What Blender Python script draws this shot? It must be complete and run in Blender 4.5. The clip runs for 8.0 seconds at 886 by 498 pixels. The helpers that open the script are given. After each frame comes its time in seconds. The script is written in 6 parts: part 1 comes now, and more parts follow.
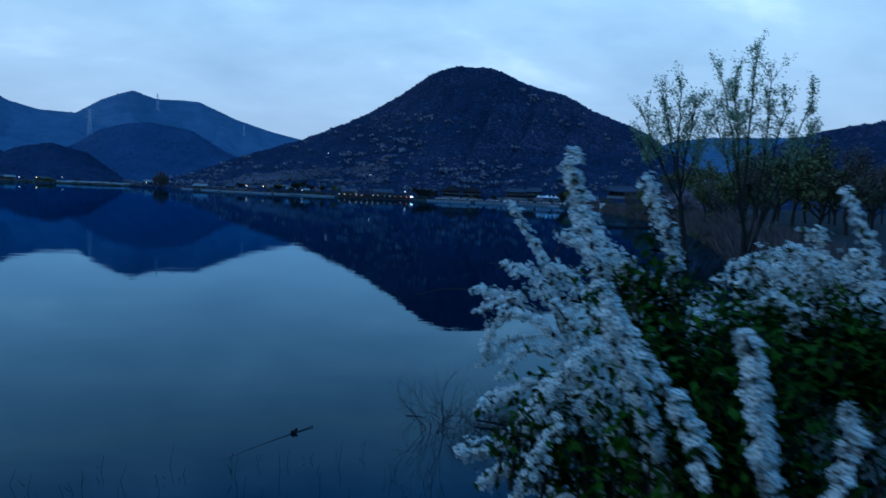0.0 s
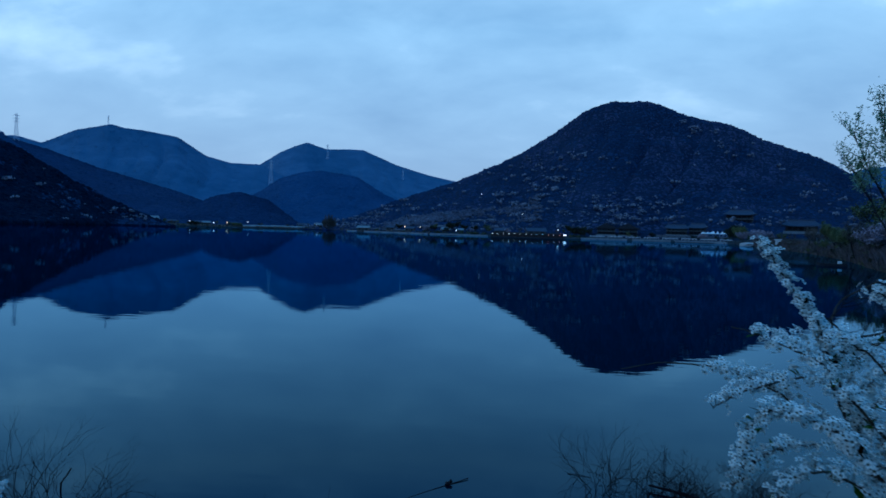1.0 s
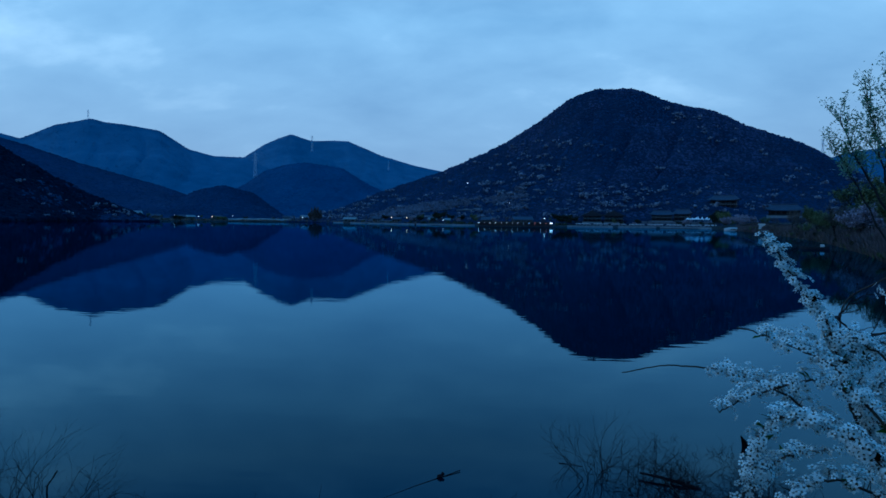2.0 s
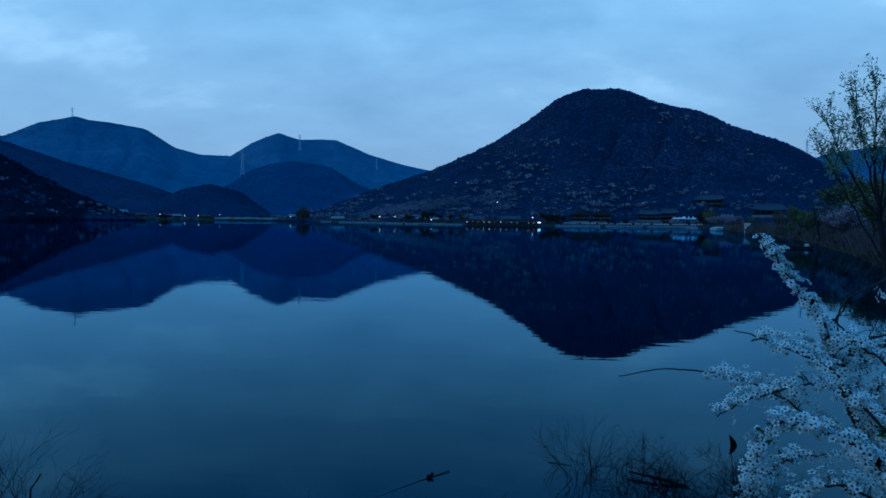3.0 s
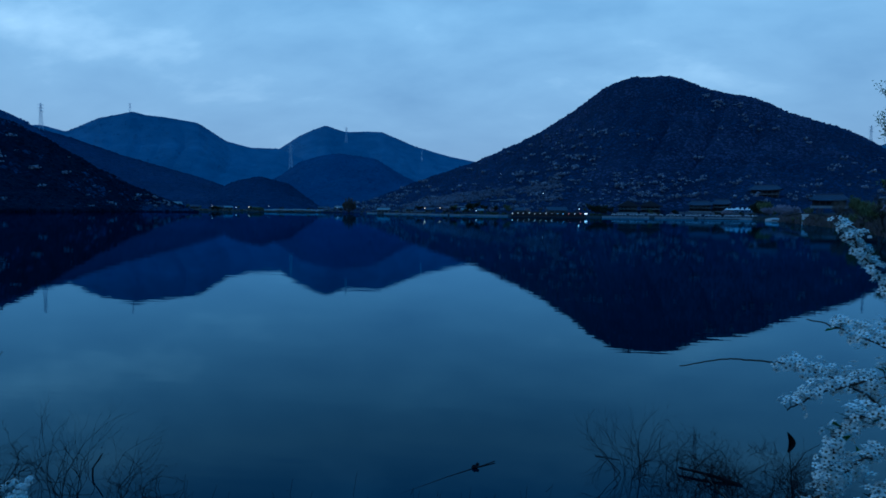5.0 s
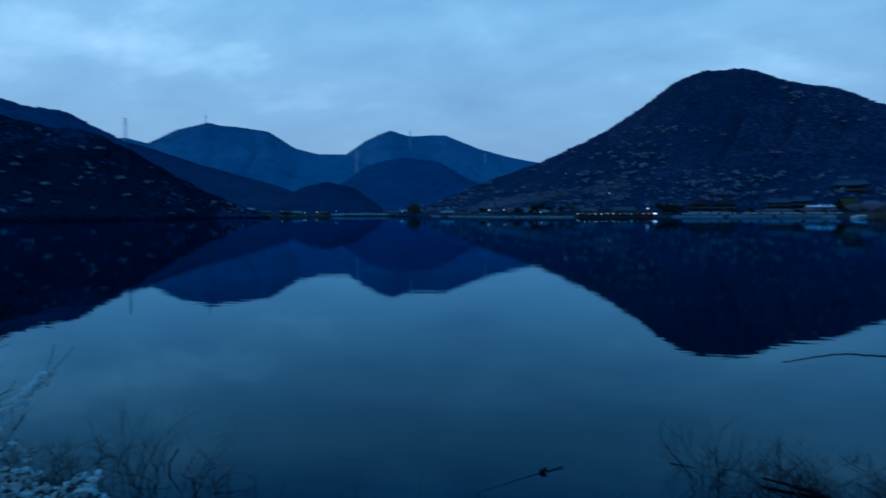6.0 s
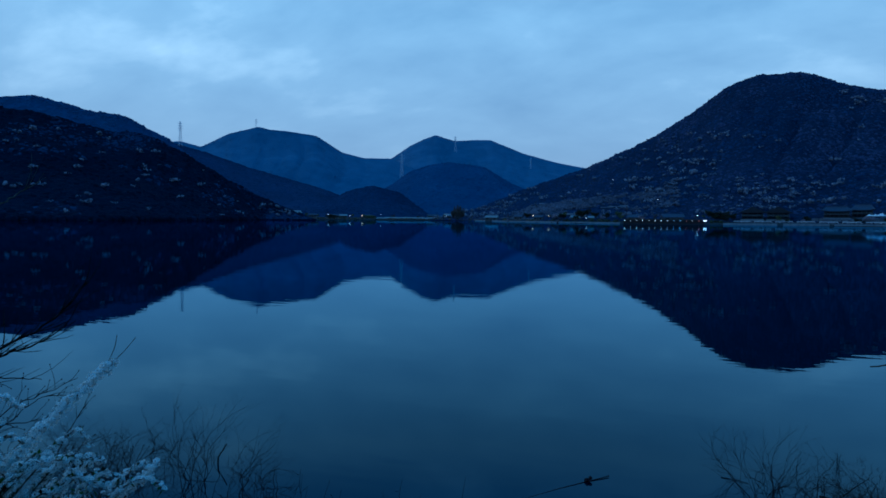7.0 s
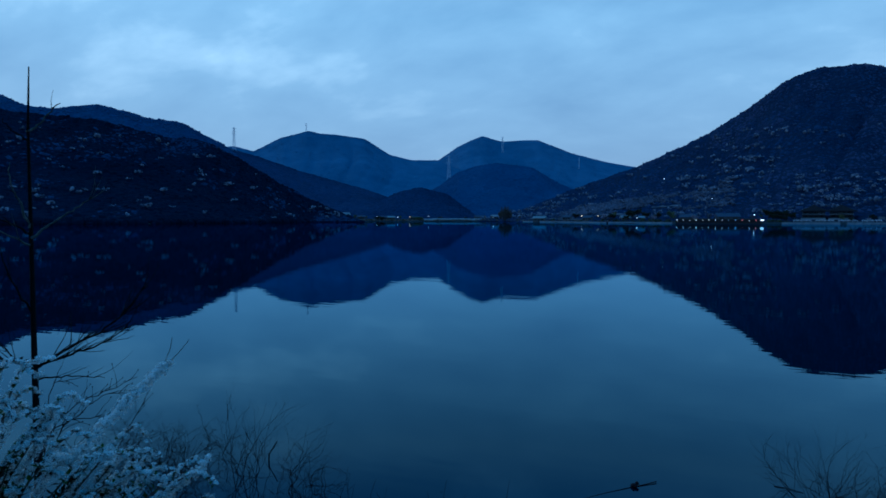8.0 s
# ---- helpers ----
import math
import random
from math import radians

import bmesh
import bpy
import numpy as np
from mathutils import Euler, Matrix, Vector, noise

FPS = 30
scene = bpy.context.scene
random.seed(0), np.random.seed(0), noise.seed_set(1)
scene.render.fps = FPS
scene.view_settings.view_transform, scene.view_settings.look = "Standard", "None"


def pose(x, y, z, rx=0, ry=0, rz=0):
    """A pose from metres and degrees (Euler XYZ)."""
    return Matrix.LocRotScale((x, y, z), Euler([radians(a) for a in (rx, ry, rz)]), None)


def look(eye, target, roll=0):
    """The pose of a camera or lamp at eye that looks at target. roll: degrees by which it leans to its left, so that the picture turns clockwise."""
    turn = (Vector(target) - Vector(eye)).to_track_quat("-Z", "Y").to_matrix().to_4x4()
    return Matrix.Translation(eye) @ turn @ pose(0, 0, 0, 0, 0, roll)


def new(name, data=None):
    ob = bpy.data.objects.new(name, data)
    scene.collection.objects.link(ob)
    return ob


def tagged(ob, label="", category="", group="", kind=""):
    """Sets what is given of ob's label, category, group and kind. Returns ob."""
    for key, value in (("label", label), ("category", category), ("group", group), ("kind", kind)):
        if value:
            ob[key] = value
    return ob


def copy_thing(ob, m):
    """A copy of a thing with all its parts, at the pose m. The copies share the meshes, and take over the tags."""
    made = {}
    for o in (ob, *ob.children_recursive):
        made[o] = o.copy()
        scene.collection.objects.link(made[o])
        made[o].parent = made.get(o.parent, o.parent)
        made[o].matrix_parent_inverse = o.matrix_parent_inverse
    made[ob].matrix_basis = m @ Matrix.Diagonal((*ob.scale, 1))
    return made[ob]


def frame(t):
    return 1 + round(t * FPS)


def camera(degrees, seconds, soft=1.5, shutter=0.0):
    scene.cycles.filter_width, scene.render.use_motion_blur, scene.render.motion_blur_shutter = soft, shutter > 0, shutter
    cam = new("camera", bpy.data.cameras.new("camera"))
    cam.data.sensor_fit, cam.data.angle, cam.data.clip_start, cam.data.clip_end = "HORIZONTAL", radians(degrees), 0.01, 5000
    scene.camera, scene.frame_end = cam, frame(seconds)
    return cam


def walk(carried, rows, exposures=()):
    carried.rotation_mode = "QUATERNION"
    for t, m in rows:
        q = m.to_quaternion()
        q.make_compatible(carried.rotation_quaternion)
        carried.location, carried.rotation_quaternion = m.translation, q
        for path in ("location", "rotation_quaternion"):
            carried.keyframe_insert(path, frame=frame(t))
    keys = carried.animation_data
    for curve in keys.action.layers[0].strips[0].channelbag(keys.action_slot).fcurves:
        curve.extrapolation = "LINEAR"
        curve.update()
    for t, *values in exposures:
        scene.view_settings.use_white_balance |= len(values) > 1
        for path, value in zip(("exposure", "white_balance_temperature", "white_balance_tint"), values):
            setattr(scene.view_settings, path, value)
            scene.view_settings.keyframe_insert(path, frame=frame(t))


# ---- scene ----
cam = camera(70.5, 8.0, soft=1.6, shutter=0.45)
walk(cam, [
    (0.0, pose(0.064, -0.532, 2.980, 85.36, -2.57, -10.05)),
    (0.1, pose(0.051, -0.482, 2.978, 85.58, -2.89, -9.39)),
    (0.2, pose(0.038, -0.430, 2.976, 85.15, -3.19, -7.94)),
    (0.3, pose(0.025, -0.380, 2.974, 84.72, -2.79, -6.65)),
    (0.4, pose(0.012, -0.330, 2.972, 85.18, -2.29, -5.26)),
    (0.5, pose(0.000, -0.280, 2.970, 86.62, -1.80, -3.61)),
    (0.6, pose(0.003, -0.235, 2.971, 87.30, -0.80, -2.47)),
    (0.7, pose(0.008, -0.190, 2.971, 87.67, -1.00, -0.84)),
    (0.8, pose(0.014, -0.150, 2.972, 87.83, -1.40, 1.30)),
    (0.9, pose(0.020, -0.110, 2.972, 88.12, -1.60, 2.81)),
    (1.0, pose(0.025, -0.077, 2.973, 88.39, -1.74, 3.81)),
    (1.5, pose(0.024, -0.020, 2.993, 87.70, -1.15, 3.91)),
    (1.7, pose(0.020, -0.017, 2.994, 87.49, -1.06, 3.01)),
    (2.8, pose(-0.002, -0.001, 2.996, 87.56, -0.48, 2.19)),
    (3.0, pose(-0.002, 0.005, 2.999, 87.45, -0.80, 1.52)),
    (3.5, pose(-0.000, 0.000, 3.000, 87.76, -1.02, 1.68)),
    (4.0, pose(0.007, 0.016, 2.995, 87.75, -1.17, 1.32)),
    (4.5, pose(0.011, 0.023, 2.990, 86.73, -1.18, 1.51)),
    (4.7, pose(0.001, 0.018, 2.990, 86.74, -1.09, 4.06)),
    (5.8, pose(-0.031, 0.126, 2.944, 86.11, -0.28, 7.51)),
    (5.9, pose(-0.027, 0.132, 2.943, 86.48, -0.06, 9.38)),
    (6.0, pose(-0.023, 0.137, 2.942, 86.80, 0.16, 11.46)),
    (6.1, pose(-0.028, 0.138, 2.941, 87.19, 0.03, 12.79)),
    (6.2, pose(-0.034, 0.140, 2.940, 87.55, -0.10, 13.79)),
    (6.3, pose(-0.039, 0.141, 2.939, 87.76, -0.23, 14.51)),
    (6.5, pose(-0.050, 0.144, 2.936, 87.74, -0.50, 15.14)),
    (7.0, pose(-0.062, 0.143, 2.921, 87.20, -0.55, 15.46)),
    (7.2, pose(-0.056, 0.124, 2.930, 87.26, -0.62, 17.51)),
    (7.3, pose(-0.053, 0.115, 2.934, 87.27, -0.66, 19.61)),
    (7.4, pose(-0.050, 0.105, 2.939, 87.29, -0.70, 20.22)),
    (7.5, pose(-0.047, 0.096, 2.943, 87.41, -0.73, 20.53)),
    (7.8, pose(-0.022, 0.097, 2.944, 87.35, -0.38, 20.14)),
    (8.0, pose(-0.005, 0.098, 2.945, 87.28, -0.15, 19.77)),
], exposures=[
    (0.0, 0.66, 5600, 4), (1.0, 0.46, 5300, 1), (1.5, 0.28, 5000, -2), (3.0, 0.26, 4900, -4), (4.5, 0.18, 4900, -4), (8.0, 0.24, 4950, -4),
])

# ---- sky and light: blue hour under thin cloud, the sun already behind the hills ----
SUN_ELEV, SUN_AZ = 4.0, 262.0
world = bpy.data.worlds.new("dusk_sky")
scene.world = world
world.use_nodes = True
wn, wl = world.node_tree.nodes, world.node_tree.links
wn.clear()


def wnode(kind, **inputs):
    n = wn.new(kind)
    for k, v in inputs.items():
        n.inputs[k].default_value = v
    return n


w_out = wn.new("ShaderNodeOutputWorld")
w_bg = wn.new("ShaderNodeBackground")
w_bg.inputs["Strength"].default_value = 1.0
w_sky = wn.new("ShaderNodeTexSky")
w_sky.sky_type = "NISHITA"
w_sky.sun_disc = False
w_sky.sun_elevation, w_sky.sun_rotation = radians(SUN_ELEV), radians(SUN_AZ)
w_scaled = wn.new("ShaderNodeVectorMath")
w_scaled.operation = "SCALE"
w_scaled.inputs["Scale"].default_value = 0.10
wl.new(w_sky.outputs["Color"], w_scaled.inputs[0])
# cloud sheet: directions laid onto a plane overhead
w_tc = wn.new("ShaderNodeTexCoord")
w_sep = wn.new("ShaderNodeSeparateXYZ")
wl.new(w_tc.outputs["Generated"], w_sep.inputs[0])
w_add = wn.new("ShaderNodeMath")
w_add.operation = "ADD"
w_add.inputs[1].default_value = 0.42
w_abs = wn.new("ShaderNodeMath")
w_abs.operation = "ABSOLUTE"
wl.new(w_sep.outputs["Z"], w_abs.inputs[0])
wl.new(w_abs.outputs[0], w_add.inputs[0])
w_div = wn.new("ShaderNodeVectorMath")
w_div.operation = "DIVIDE"
w_comb = wn.new("ShaderNodeCombineXYZ")
for k in "XYZ":
    wl.new(w_add.outputs[0], w_comb.inputs[k])
wl.new(w_tc.outputs["Generated"], w_div.inputs[0])
wl.new(w_comb.outputs[0], w_div.inputs[1])
w_map = wn.new("ShaderNodeMapping")
w_map.inputs["Rotation"].default_value = (0, 0, radians(35))
w_map.inputs["Scale"].default_value = (0.8, 1.25, 0.0)
w_map.inputs["Location"].default_value = (0.4, 1.3, 0.0)
wl.new(w_div.outputs[0], w_map.inputs[0])
w_n1 = wnode("ShaderNodeTexNoise", Scale=1.7, Detail=4.0, Roughness=0.5, Distortion=0.5)
w_n2 = wnode("ShaderNodeTexNoise", Scale=5.0, Detail=6.0, Roughness=0.55, Distortion=0.2)
wl.new(w_map.outputs[0], w_n1.inputs["Vector"])
wl.new(w_map.outputs[0], w_n2.inputs["Vector"])
w_mixn = wn.new("ShaderNodeMix")
w_mixn.inputs[0].default_value = 0.42
wl.new(w_n1.outputs["Fac"], w_mixn.inputs[2])
wl.new(w_n2.outputs["Fac"], w_mixn.inputs[3])
w_ramp = wn.new("ShaderNodeValToRGB")
w_ramp.color_ramp.elements[0].position = 0.30
w_ramp.color_ramp.elements[0].color = (0.205, 0.345, 0.525, 1)
w_ramp.color_ramp.elements[1].position = 0.69
w_ramp.color_ramp.elements[1].color = (0.60, 0.765, 0.91, 1)
w_mid = w_ramp.color_ramp.elements.new(0.54)
w_mid.color = (0.335, 0.50, 0.675, 1)
wl.new(w_mixn.outputs[0], w_ramp.inputs[0])
# the cloud thins into an even grey-blue towards the horizon
w_band = wn.new("ShaderNodeValToRGB")
w_band.color_ramp.elements[0].position = 0.02
w_band.color_ramp.elements[0].color = (0.9, 0.9, 0.9, 1)
w_band.color_ramp.elements[1].position = 0.30
w_band.color_ramp.elements[1].color = (0.0, 0.0, 0.0, 1)
wl.new(w_abs.outputs[0], w_band.inputs[0])
w_low = wn.new("ShaderNodeMix")
w_low.data_type = "RGBA"
w_low.inputs[7].default_value = (0.262, 0.328, 0.46, 1)
wl.new(w_band.outputs[0], w_low.inputs[0])
wl.new(w_ramp.outputs[0], w_low.inputs[6])
w_mix = wn.new("ShaderNodeMix")
w_mix.data_type = "RGBA"
w_mix.inputs[0].default_value = 0.88
wl.new(w_scaled.outputs[0], w_mix.inputs[6])
wl.new(w_low.outputs[2], w_mix.inputs[7])
# deeper blue towards the zenith
w_zen = wn.new("ShaderNodeValToRGB")
w_zen.color_ramp.elements[0].position = 0.34
w_zen.color_ramp.elements[0].color = (1.0, 1.0, 1.0, 1)
w_zen.color_ramp.elements[1].position = 0.47
w_zen.color_ramp.elements[1].color = (0.07, 0.42, 0.82, 1)
wl.new(w_abs.outputs[0], w_zen.inputs[0])
w_mul = wn.new("ShaderNodeMix")
w_mul.data_type, w_mul.blend_type = "RGBA", "MULTIPLY"
w_mul.inputs[0].default_value = 1.0
wl.new(w_mix.outputs[2], w_mul.inputs[6])
wl.new(w_zen.outputs[0], w_mul.inputs[7])
wl.new(w_mul.outputs[2], w_bg.inputs["Color"])
wl.new(w_bg.outputs[0], w_out.inputs["Surface"])

sun = new("sun", bpy.data.lights.new("sun", "SUN"))
sun.data.energy, sun.data.angle, sun.data.color = 0.40, radians(60), (0.66, 0.87, 1.0)
sun.matrix_world = look((0, 0, 0), (-math.sin(radians(SUN_AZ)), -math.cos(radians(SUN_AZ)), -math.tan(radians(58))))


# ---- materials ----
def mat(name, c1, c2, rough=0.8, scale=6.0, bump=0.3, island=0.0, metal=0.0, spec=0.3, c3=None, share=0.0, fine=0.0, per_object=False, through_light=0.0):
    """Two colours over noise at two scales; c3 goes to a share of the pieces."""
    m = bpy.data.materials.new(name)
    m.use_nodes = True
    nt = m.node_tree
    b = nt.nodes["Principled BSDF"]
    b.inputs["Roughness"].default_value, b.inputs["Metallic"].default_value = rough, metal
    b.inputs["Specular IOR Level"].default_value = spec
    tc = nt.nodes.new("ShaderNodeTexCoord")
    n1, n2 = nt.nodes.new("ShaderNodeTexNoise"), nt.nodes.new("ShaderNodeTexNoise")
    n1.inputs["Scale"].default_value, n1.inputs["Detail"].default_value = scale, 5
    n2.inputs["Scale"].default_value, n2.inputs["Detail"].default_value = fine or scale * 9, 3
    for n in (n1, n2):
        nt.links.new(tc.outputs["Object"], n.inputs["Vector"])
    mx = nt.nodes.new("ShaderNodeMix")
    mx.inputs[0].default_value = 0.45
    nt.links.new(n1.outputs["Fac"], mx.inputs[2])
    nt.links.new(n2.outputs["Fac"], mx.inputs[3])
    val = mx.outputs[0]
    if island or c3:
        g = nt.nodes.new("ShaderNodeObjectInfo" if per_object else "ShaderNodeNewGeometry")
        rnd = g.outputs["Random" if per_object else "Random Per Island"]
    if island:
        mi = nt.nodes.new("ShaderNodeMix")
        mi.inputs[0].default_value = island
        nt.links.new(val, mi.inputs[2])
        nt.links.new(rnd, mi.inputs[3])
        val = mi.outputs[0]
    rp = nt.nodes.new("ShaderNodeValToRGB")
    rp.color_ramp.elements[0].position, rp.color_ramp.elements[0].color = 0.3, (*c1, 1)
    rp.color_ramp.elements[1].position, rp.color_ramp.elements[1].color = 0.7, (*c2, 1)
    nt.links.new(val, rp.inputs[0])
    col = rp.outputs[0]
    if c3:
        gt = nt.nodes.new("ShaderNodeMath")
        gt.operation = "LESS_THAN"
        gt.inputs[1].default_value = share
        nt.links.new(rnd, gt.inputs[0])
        m3 = nt.nodes.new("ShaderNodeMix")
        m3.data_type = "RGBA"
        m3.inputs[7].default_value = (*c3, 1)
        nt.links.new(gt.outputs[0], m3.inputs[0])
        nt.links.new(col, m3.inputs[6])
        col = m3.outputs[2]
    nt.links.new(col, b.inputs["Base Color"])
    if bump:
        bp = nt.nodes.new("ShaderNodeBump")
        bp.inputs["Strength"].default_value = bump
        bp.inputs["Distance"].default_value = 0.5 / scale
        nt.links.new(mx.outputs[0], bp.inputs["Height"])
        nt.links.new(bp.outputs[0], b.inputs["Normal"])
    if through_light:
        tr = nt.nodes.new("ShaderNodeBsdfTranslucent")
        nt.links.new(col, tr.inputs["Color"])
        ms = nt.nodes.new("ShaderNodeMixShader")
        ms.inputs[0].default_value = through_light
        nt.links.new(b.outputs[0], ms.inputs[1])
        nt.links.new(tr.outputs[0], ms.inputs[2])
        nt.links.new(ms.outputs[0], nt.nodes["Material Output"].inputs["Surface"])
    return m


def glow(name, colour, strength):
    m = bpy.data.materials.new(name)
    m.use_nodes = True
    b = m.node_tree.nodes["Principled BSDF"]
    b.inputs["Base Color"].default_value = (0.6, 0.6, 0.6, 1)
    b.inputs["Emission Color"].default_value = (*colour, 1)
    b.inputs["Emission Strength"].default_value = strength
    return m


# blue of the air in between is mixed into these nearer woodland colours
M_FOREST = mat("forest_canopy", (0.0052, 0.0138, 0.039), (0.0265, 0.0495, 0.109), 0.95, 0.011, 0.0, 0.24, spec=0.03, fine=0.06)
M_FOREST_DARK = mat("pine_canopy", (0.0012, 0.0044, 0.013), (0.0058, 0.0150, 0.036), 0.95, 0.014, 0.0, 0.26, spec=0.02, fine=0.06)
# distance haze painted into the canopy colours as blue, stronger on farther hills
M_FOREST_MID = mat("hazed_pine_canopy", (0.015, 0.040, 0.098), (0.040, 0.080, 0.172), 0.95, 0.006, 0.0, 0.12, spec=0.03, fine=0.03)
M_FOREST_FAR = mat("far_hazed_pine_canopy", (0.030, 0.076, 0.148), (0.076, 0.136, 0.236), 0.95, 0.004, 0.0, 0.10, spec=0.03, fine=0.02)
# spur woods: darker, with part of the blue haze painted in
M_FOREST_SPUR = mat("spur_hazed_canopy", (0.007, 0.019, 0.050), (0.023, 0.044, 0.100), 0.95, 0.008, 0.0, 0.14, spec=0.03, fine=0.04)
M_FLOOR_SPUR = mat("spur_hazed_floor", (0.007, 0.019, 0.050), (0.023, 0.044, 0.100), 0.95, 0.008, 0.3, spec=0.03, fine=0.1)
M_FOREST_BARE = mat("bare_grey_purple_wood", (0.016, 0.026, 0.060), (0.050, 0.061, 0.120), 0.95, 0.016, 0.0, 0.30, spec=0.03, fine=0.09)
# forest floors carry the same blue air tint as their canopies
M_FLOOR_FOREST = mat("forest_floor", (0.005, 0.011, 0.028), (0.016, 0.027, 0.058), 0.95, 0.012, 0.3, spec=0.03, fine=0.2)
M_FLOOR_DARK = mat("dark_forest_floor", (0.001, 0.0045, 0.015), (0.003, 0.0105, 0.030), 0.95, 0.014, 0.3, spec=0.02, fine=0.2)
# floor of the middle hills, with the same painted haze
M_FLOOR_MID = mat("hazed_forest_floor", (0.012, 0.036, 0.090), (0.036, 0.075, 0.165), 0.95, 0.006, 0.3, spec=0.03, fine=0.1)
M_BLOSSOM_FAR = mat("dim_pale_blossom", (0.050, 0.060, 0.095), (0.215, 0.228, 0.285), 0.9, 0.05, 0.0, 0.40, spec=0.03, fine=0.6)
M_SCRUB = mat("grey_purple_scrub", (0.050, 0.058, 0.090), (0.125, 0.130, 0.175), 0.95, 0.02, 0.0, 0.25, spec=0.03, fine=0.3)
M_FIELD = mat("dry_grass_terrace", (0.052, 0.056, 0.074), (0.150, 0.146, 0.165), 0.95, 0.05, 0.3, spec=0.03, fine=0.4)
M_GROUND = mat("earth_and_grass", (0.011, 0.016, 0.019), (0.030, 0.037, 0.042), 0.95, 0.09, 0.4, spec=0.1, fine=2.5)
M_BARK = mat("dark_bark", (0.012, 0.011, 0.011), (0.036, 0.032, 0.029), 0.9, 14, 0.6)
M_BARK_BLACK = mat("black_bark", (0.002, 0.002, 0.003), (0.008, 0.008, 0.009), 0.9, 14, 0.6, spec=0.1)
M_BARK_PALE = mat("pale_grey_bark", (0.05, 0.045, 0.04), (0.13, 0.12, 0.105), 0.85, 14, 0.6)
M_TWIG = mat("wet_dark_twig", (0.006, 0.004, 0.006), (0.020, 0.012, 0.015), 0.8, 20, 0.4, spec=0.15)
M_STEM = mat("brown_bush_stem", (0.030, 0.022, 0.016), (0.075, 0.055, 0.042), 0.85, 40, 0.4)
# near-black end of the leaf tones stands in for shaded gaps in the bush
M_LEAF = mat("fresh_green_leaf", (0.0012, 0.005, 0.001), (0.036, 0.090, 0.008), 0.65, 30, 0.15, 0.75, spec=0.05, through_light=0.15)
M_WILLOW = mat("young_willow_leaf", (0.20, 0.28, 0.16), (0.40, 0.50, 0.32), 0.6, 8, 0.0, 0.7, through_light=0.5)
M_PETAL = mat("white_petal", (0.80, 0.79, 0.74), (0.95, 0.94, 0.90), 0.7, 60, 0.1, 0.3, through_light=0.25)
M_HEART = mat("olive_flower_heart", (0.03, 0.035, 0.012), (0.08, 0.08, 0.03), 0.8, 90, 0.1)
M_CHERRY = mat("pale_pink_blossom", (0.17, 0.15, 0.19), (0.40, 0.35, 0.43), 0.8, 2, 0.0, 0.6)
M_GREENTREE = mat("spring_green_crown", (0.055, 0.072, 0.028), (0.150, 0.165, 0.068), 0.8, 2, 0.0, 0.6)
M_BROWNTREE = mat("bare_brown_crown", (0.052, 0.045, 0.040), (0.130, 0.105, 0.090), 0.9, 2, 0.0, 0.6)
M_REED = mat("purple_brown_stalk", (0.050, 0.040, 0.046), (0.135, 0.108, 0.118), 0.9, 2, 0.0, 0.6)
M_DARKTREE = mat("dark_evergreen_crown", (0.010, 0.015, 0.008), (0.030, 0.038, 0.018), 0.9, 2, 0.0, 0.6)
M_TILE = mat("grey_roof_tile", (0.024, 0.032, 0.056), (0.046, 0.058, 0.094), 0.7, 0.8, 0.3, fine=6)
M_TIMBER = mat("dark_timber", (0.012, 0.014, 0.020), (0.030, 0.032, 0.042), 0.8, 1.2, 0.2)
M_PLASTER = mat("grey_plaster", (0.045, 0.050, 0.058), (0.095, 0.10, 0.11), 0.85, 0.8, 0.2)
M_CONCRETE = mat("pale_concrete", (0.14, 0.17, 0.205), (0.26, 0.29, 0.325), 0.85, 0.3, 0.3, fine=4)
M_STONE = mat("dim_grey_stone", (0.065, 0.076, 0.10), (0.155, 0.17, 0.20), 0.85, 0.25, 0.3, fine=3)
M_GLASS = mat("dark_window_glass", (0.010, 0.012, 0.015), (0.022, 0.025, 0.030), 0.08, 1, 0.0, spec=0.6)
M_WHITE = mat("white_painted_shell", (0.46, 0.47, 0.48), (0.64, 0.65, 0.65), 0.4, 0.6, 0.1)
M_HULL = mat("weathered_white_hull", (0.24, 0.25, 0.26), (0.38, 0.385, 0.39), 0.5, 0.6, 0.1)
M_AWNING = mat("white_canvas", (0.66, 0.68, 0.70), (0.84, 0.85, 0.86), 0.7, 0.8, 0.1)
M_SHEET = mat("milky_plastic_sheet", (0.11, 0.125, 0.14), (0.22, 0.235, 0.245), 0.45, 0.3, 0.2)
M_STEEL = mat("galvanised_steel", (0.30, 0.38, 0.48), (0.46, 0.53, 0.62), 0.5, 2, 0.1)
M_DARKMETAL = mat("dark_painted_metal", (0.015, 0.016, 0.02), (0.035, 0.036, 0.04), 0.6, 2, 0.1)
L_WHITE = glow("white_bulb", (0.85, 0.93, 1.0), 2.0)
L_WARM = glow("warm_bulb", (1.0, 0.62, 0.32), 2.2)
L_RED = glow("red_bulb", (1.0, 0.22, 0.18), 1.2)
L_BLUE = glow("blue_bulb", (0.25, 0.55, 1.0), 1.6)
L_SIGN = glow("lit_sign_face", (0.95, 0.95, 1.0), 1.4)

# water: clear dark body under a nearly still surface
M_WATER = bpy.data.materials.new("still_lake_water")
M_WATER.use_nodes = True
nt = M_WATER.node_tree
nt.nodes.remove(nt.nodes["Principled BSDF"])
wb = nt.nodes.new("ShaderNodeBsdfDiffuse")
wg = nt.nodes.new("ShaderNodeBsdfGlossy")
wg.inputs["Color"].default_value, wg.inputs["Roughness"].default_value = (0.43, 0.755, 1.0, 1), 0.012
wf = nt.nodes.new("ShaderNodeFresnel")
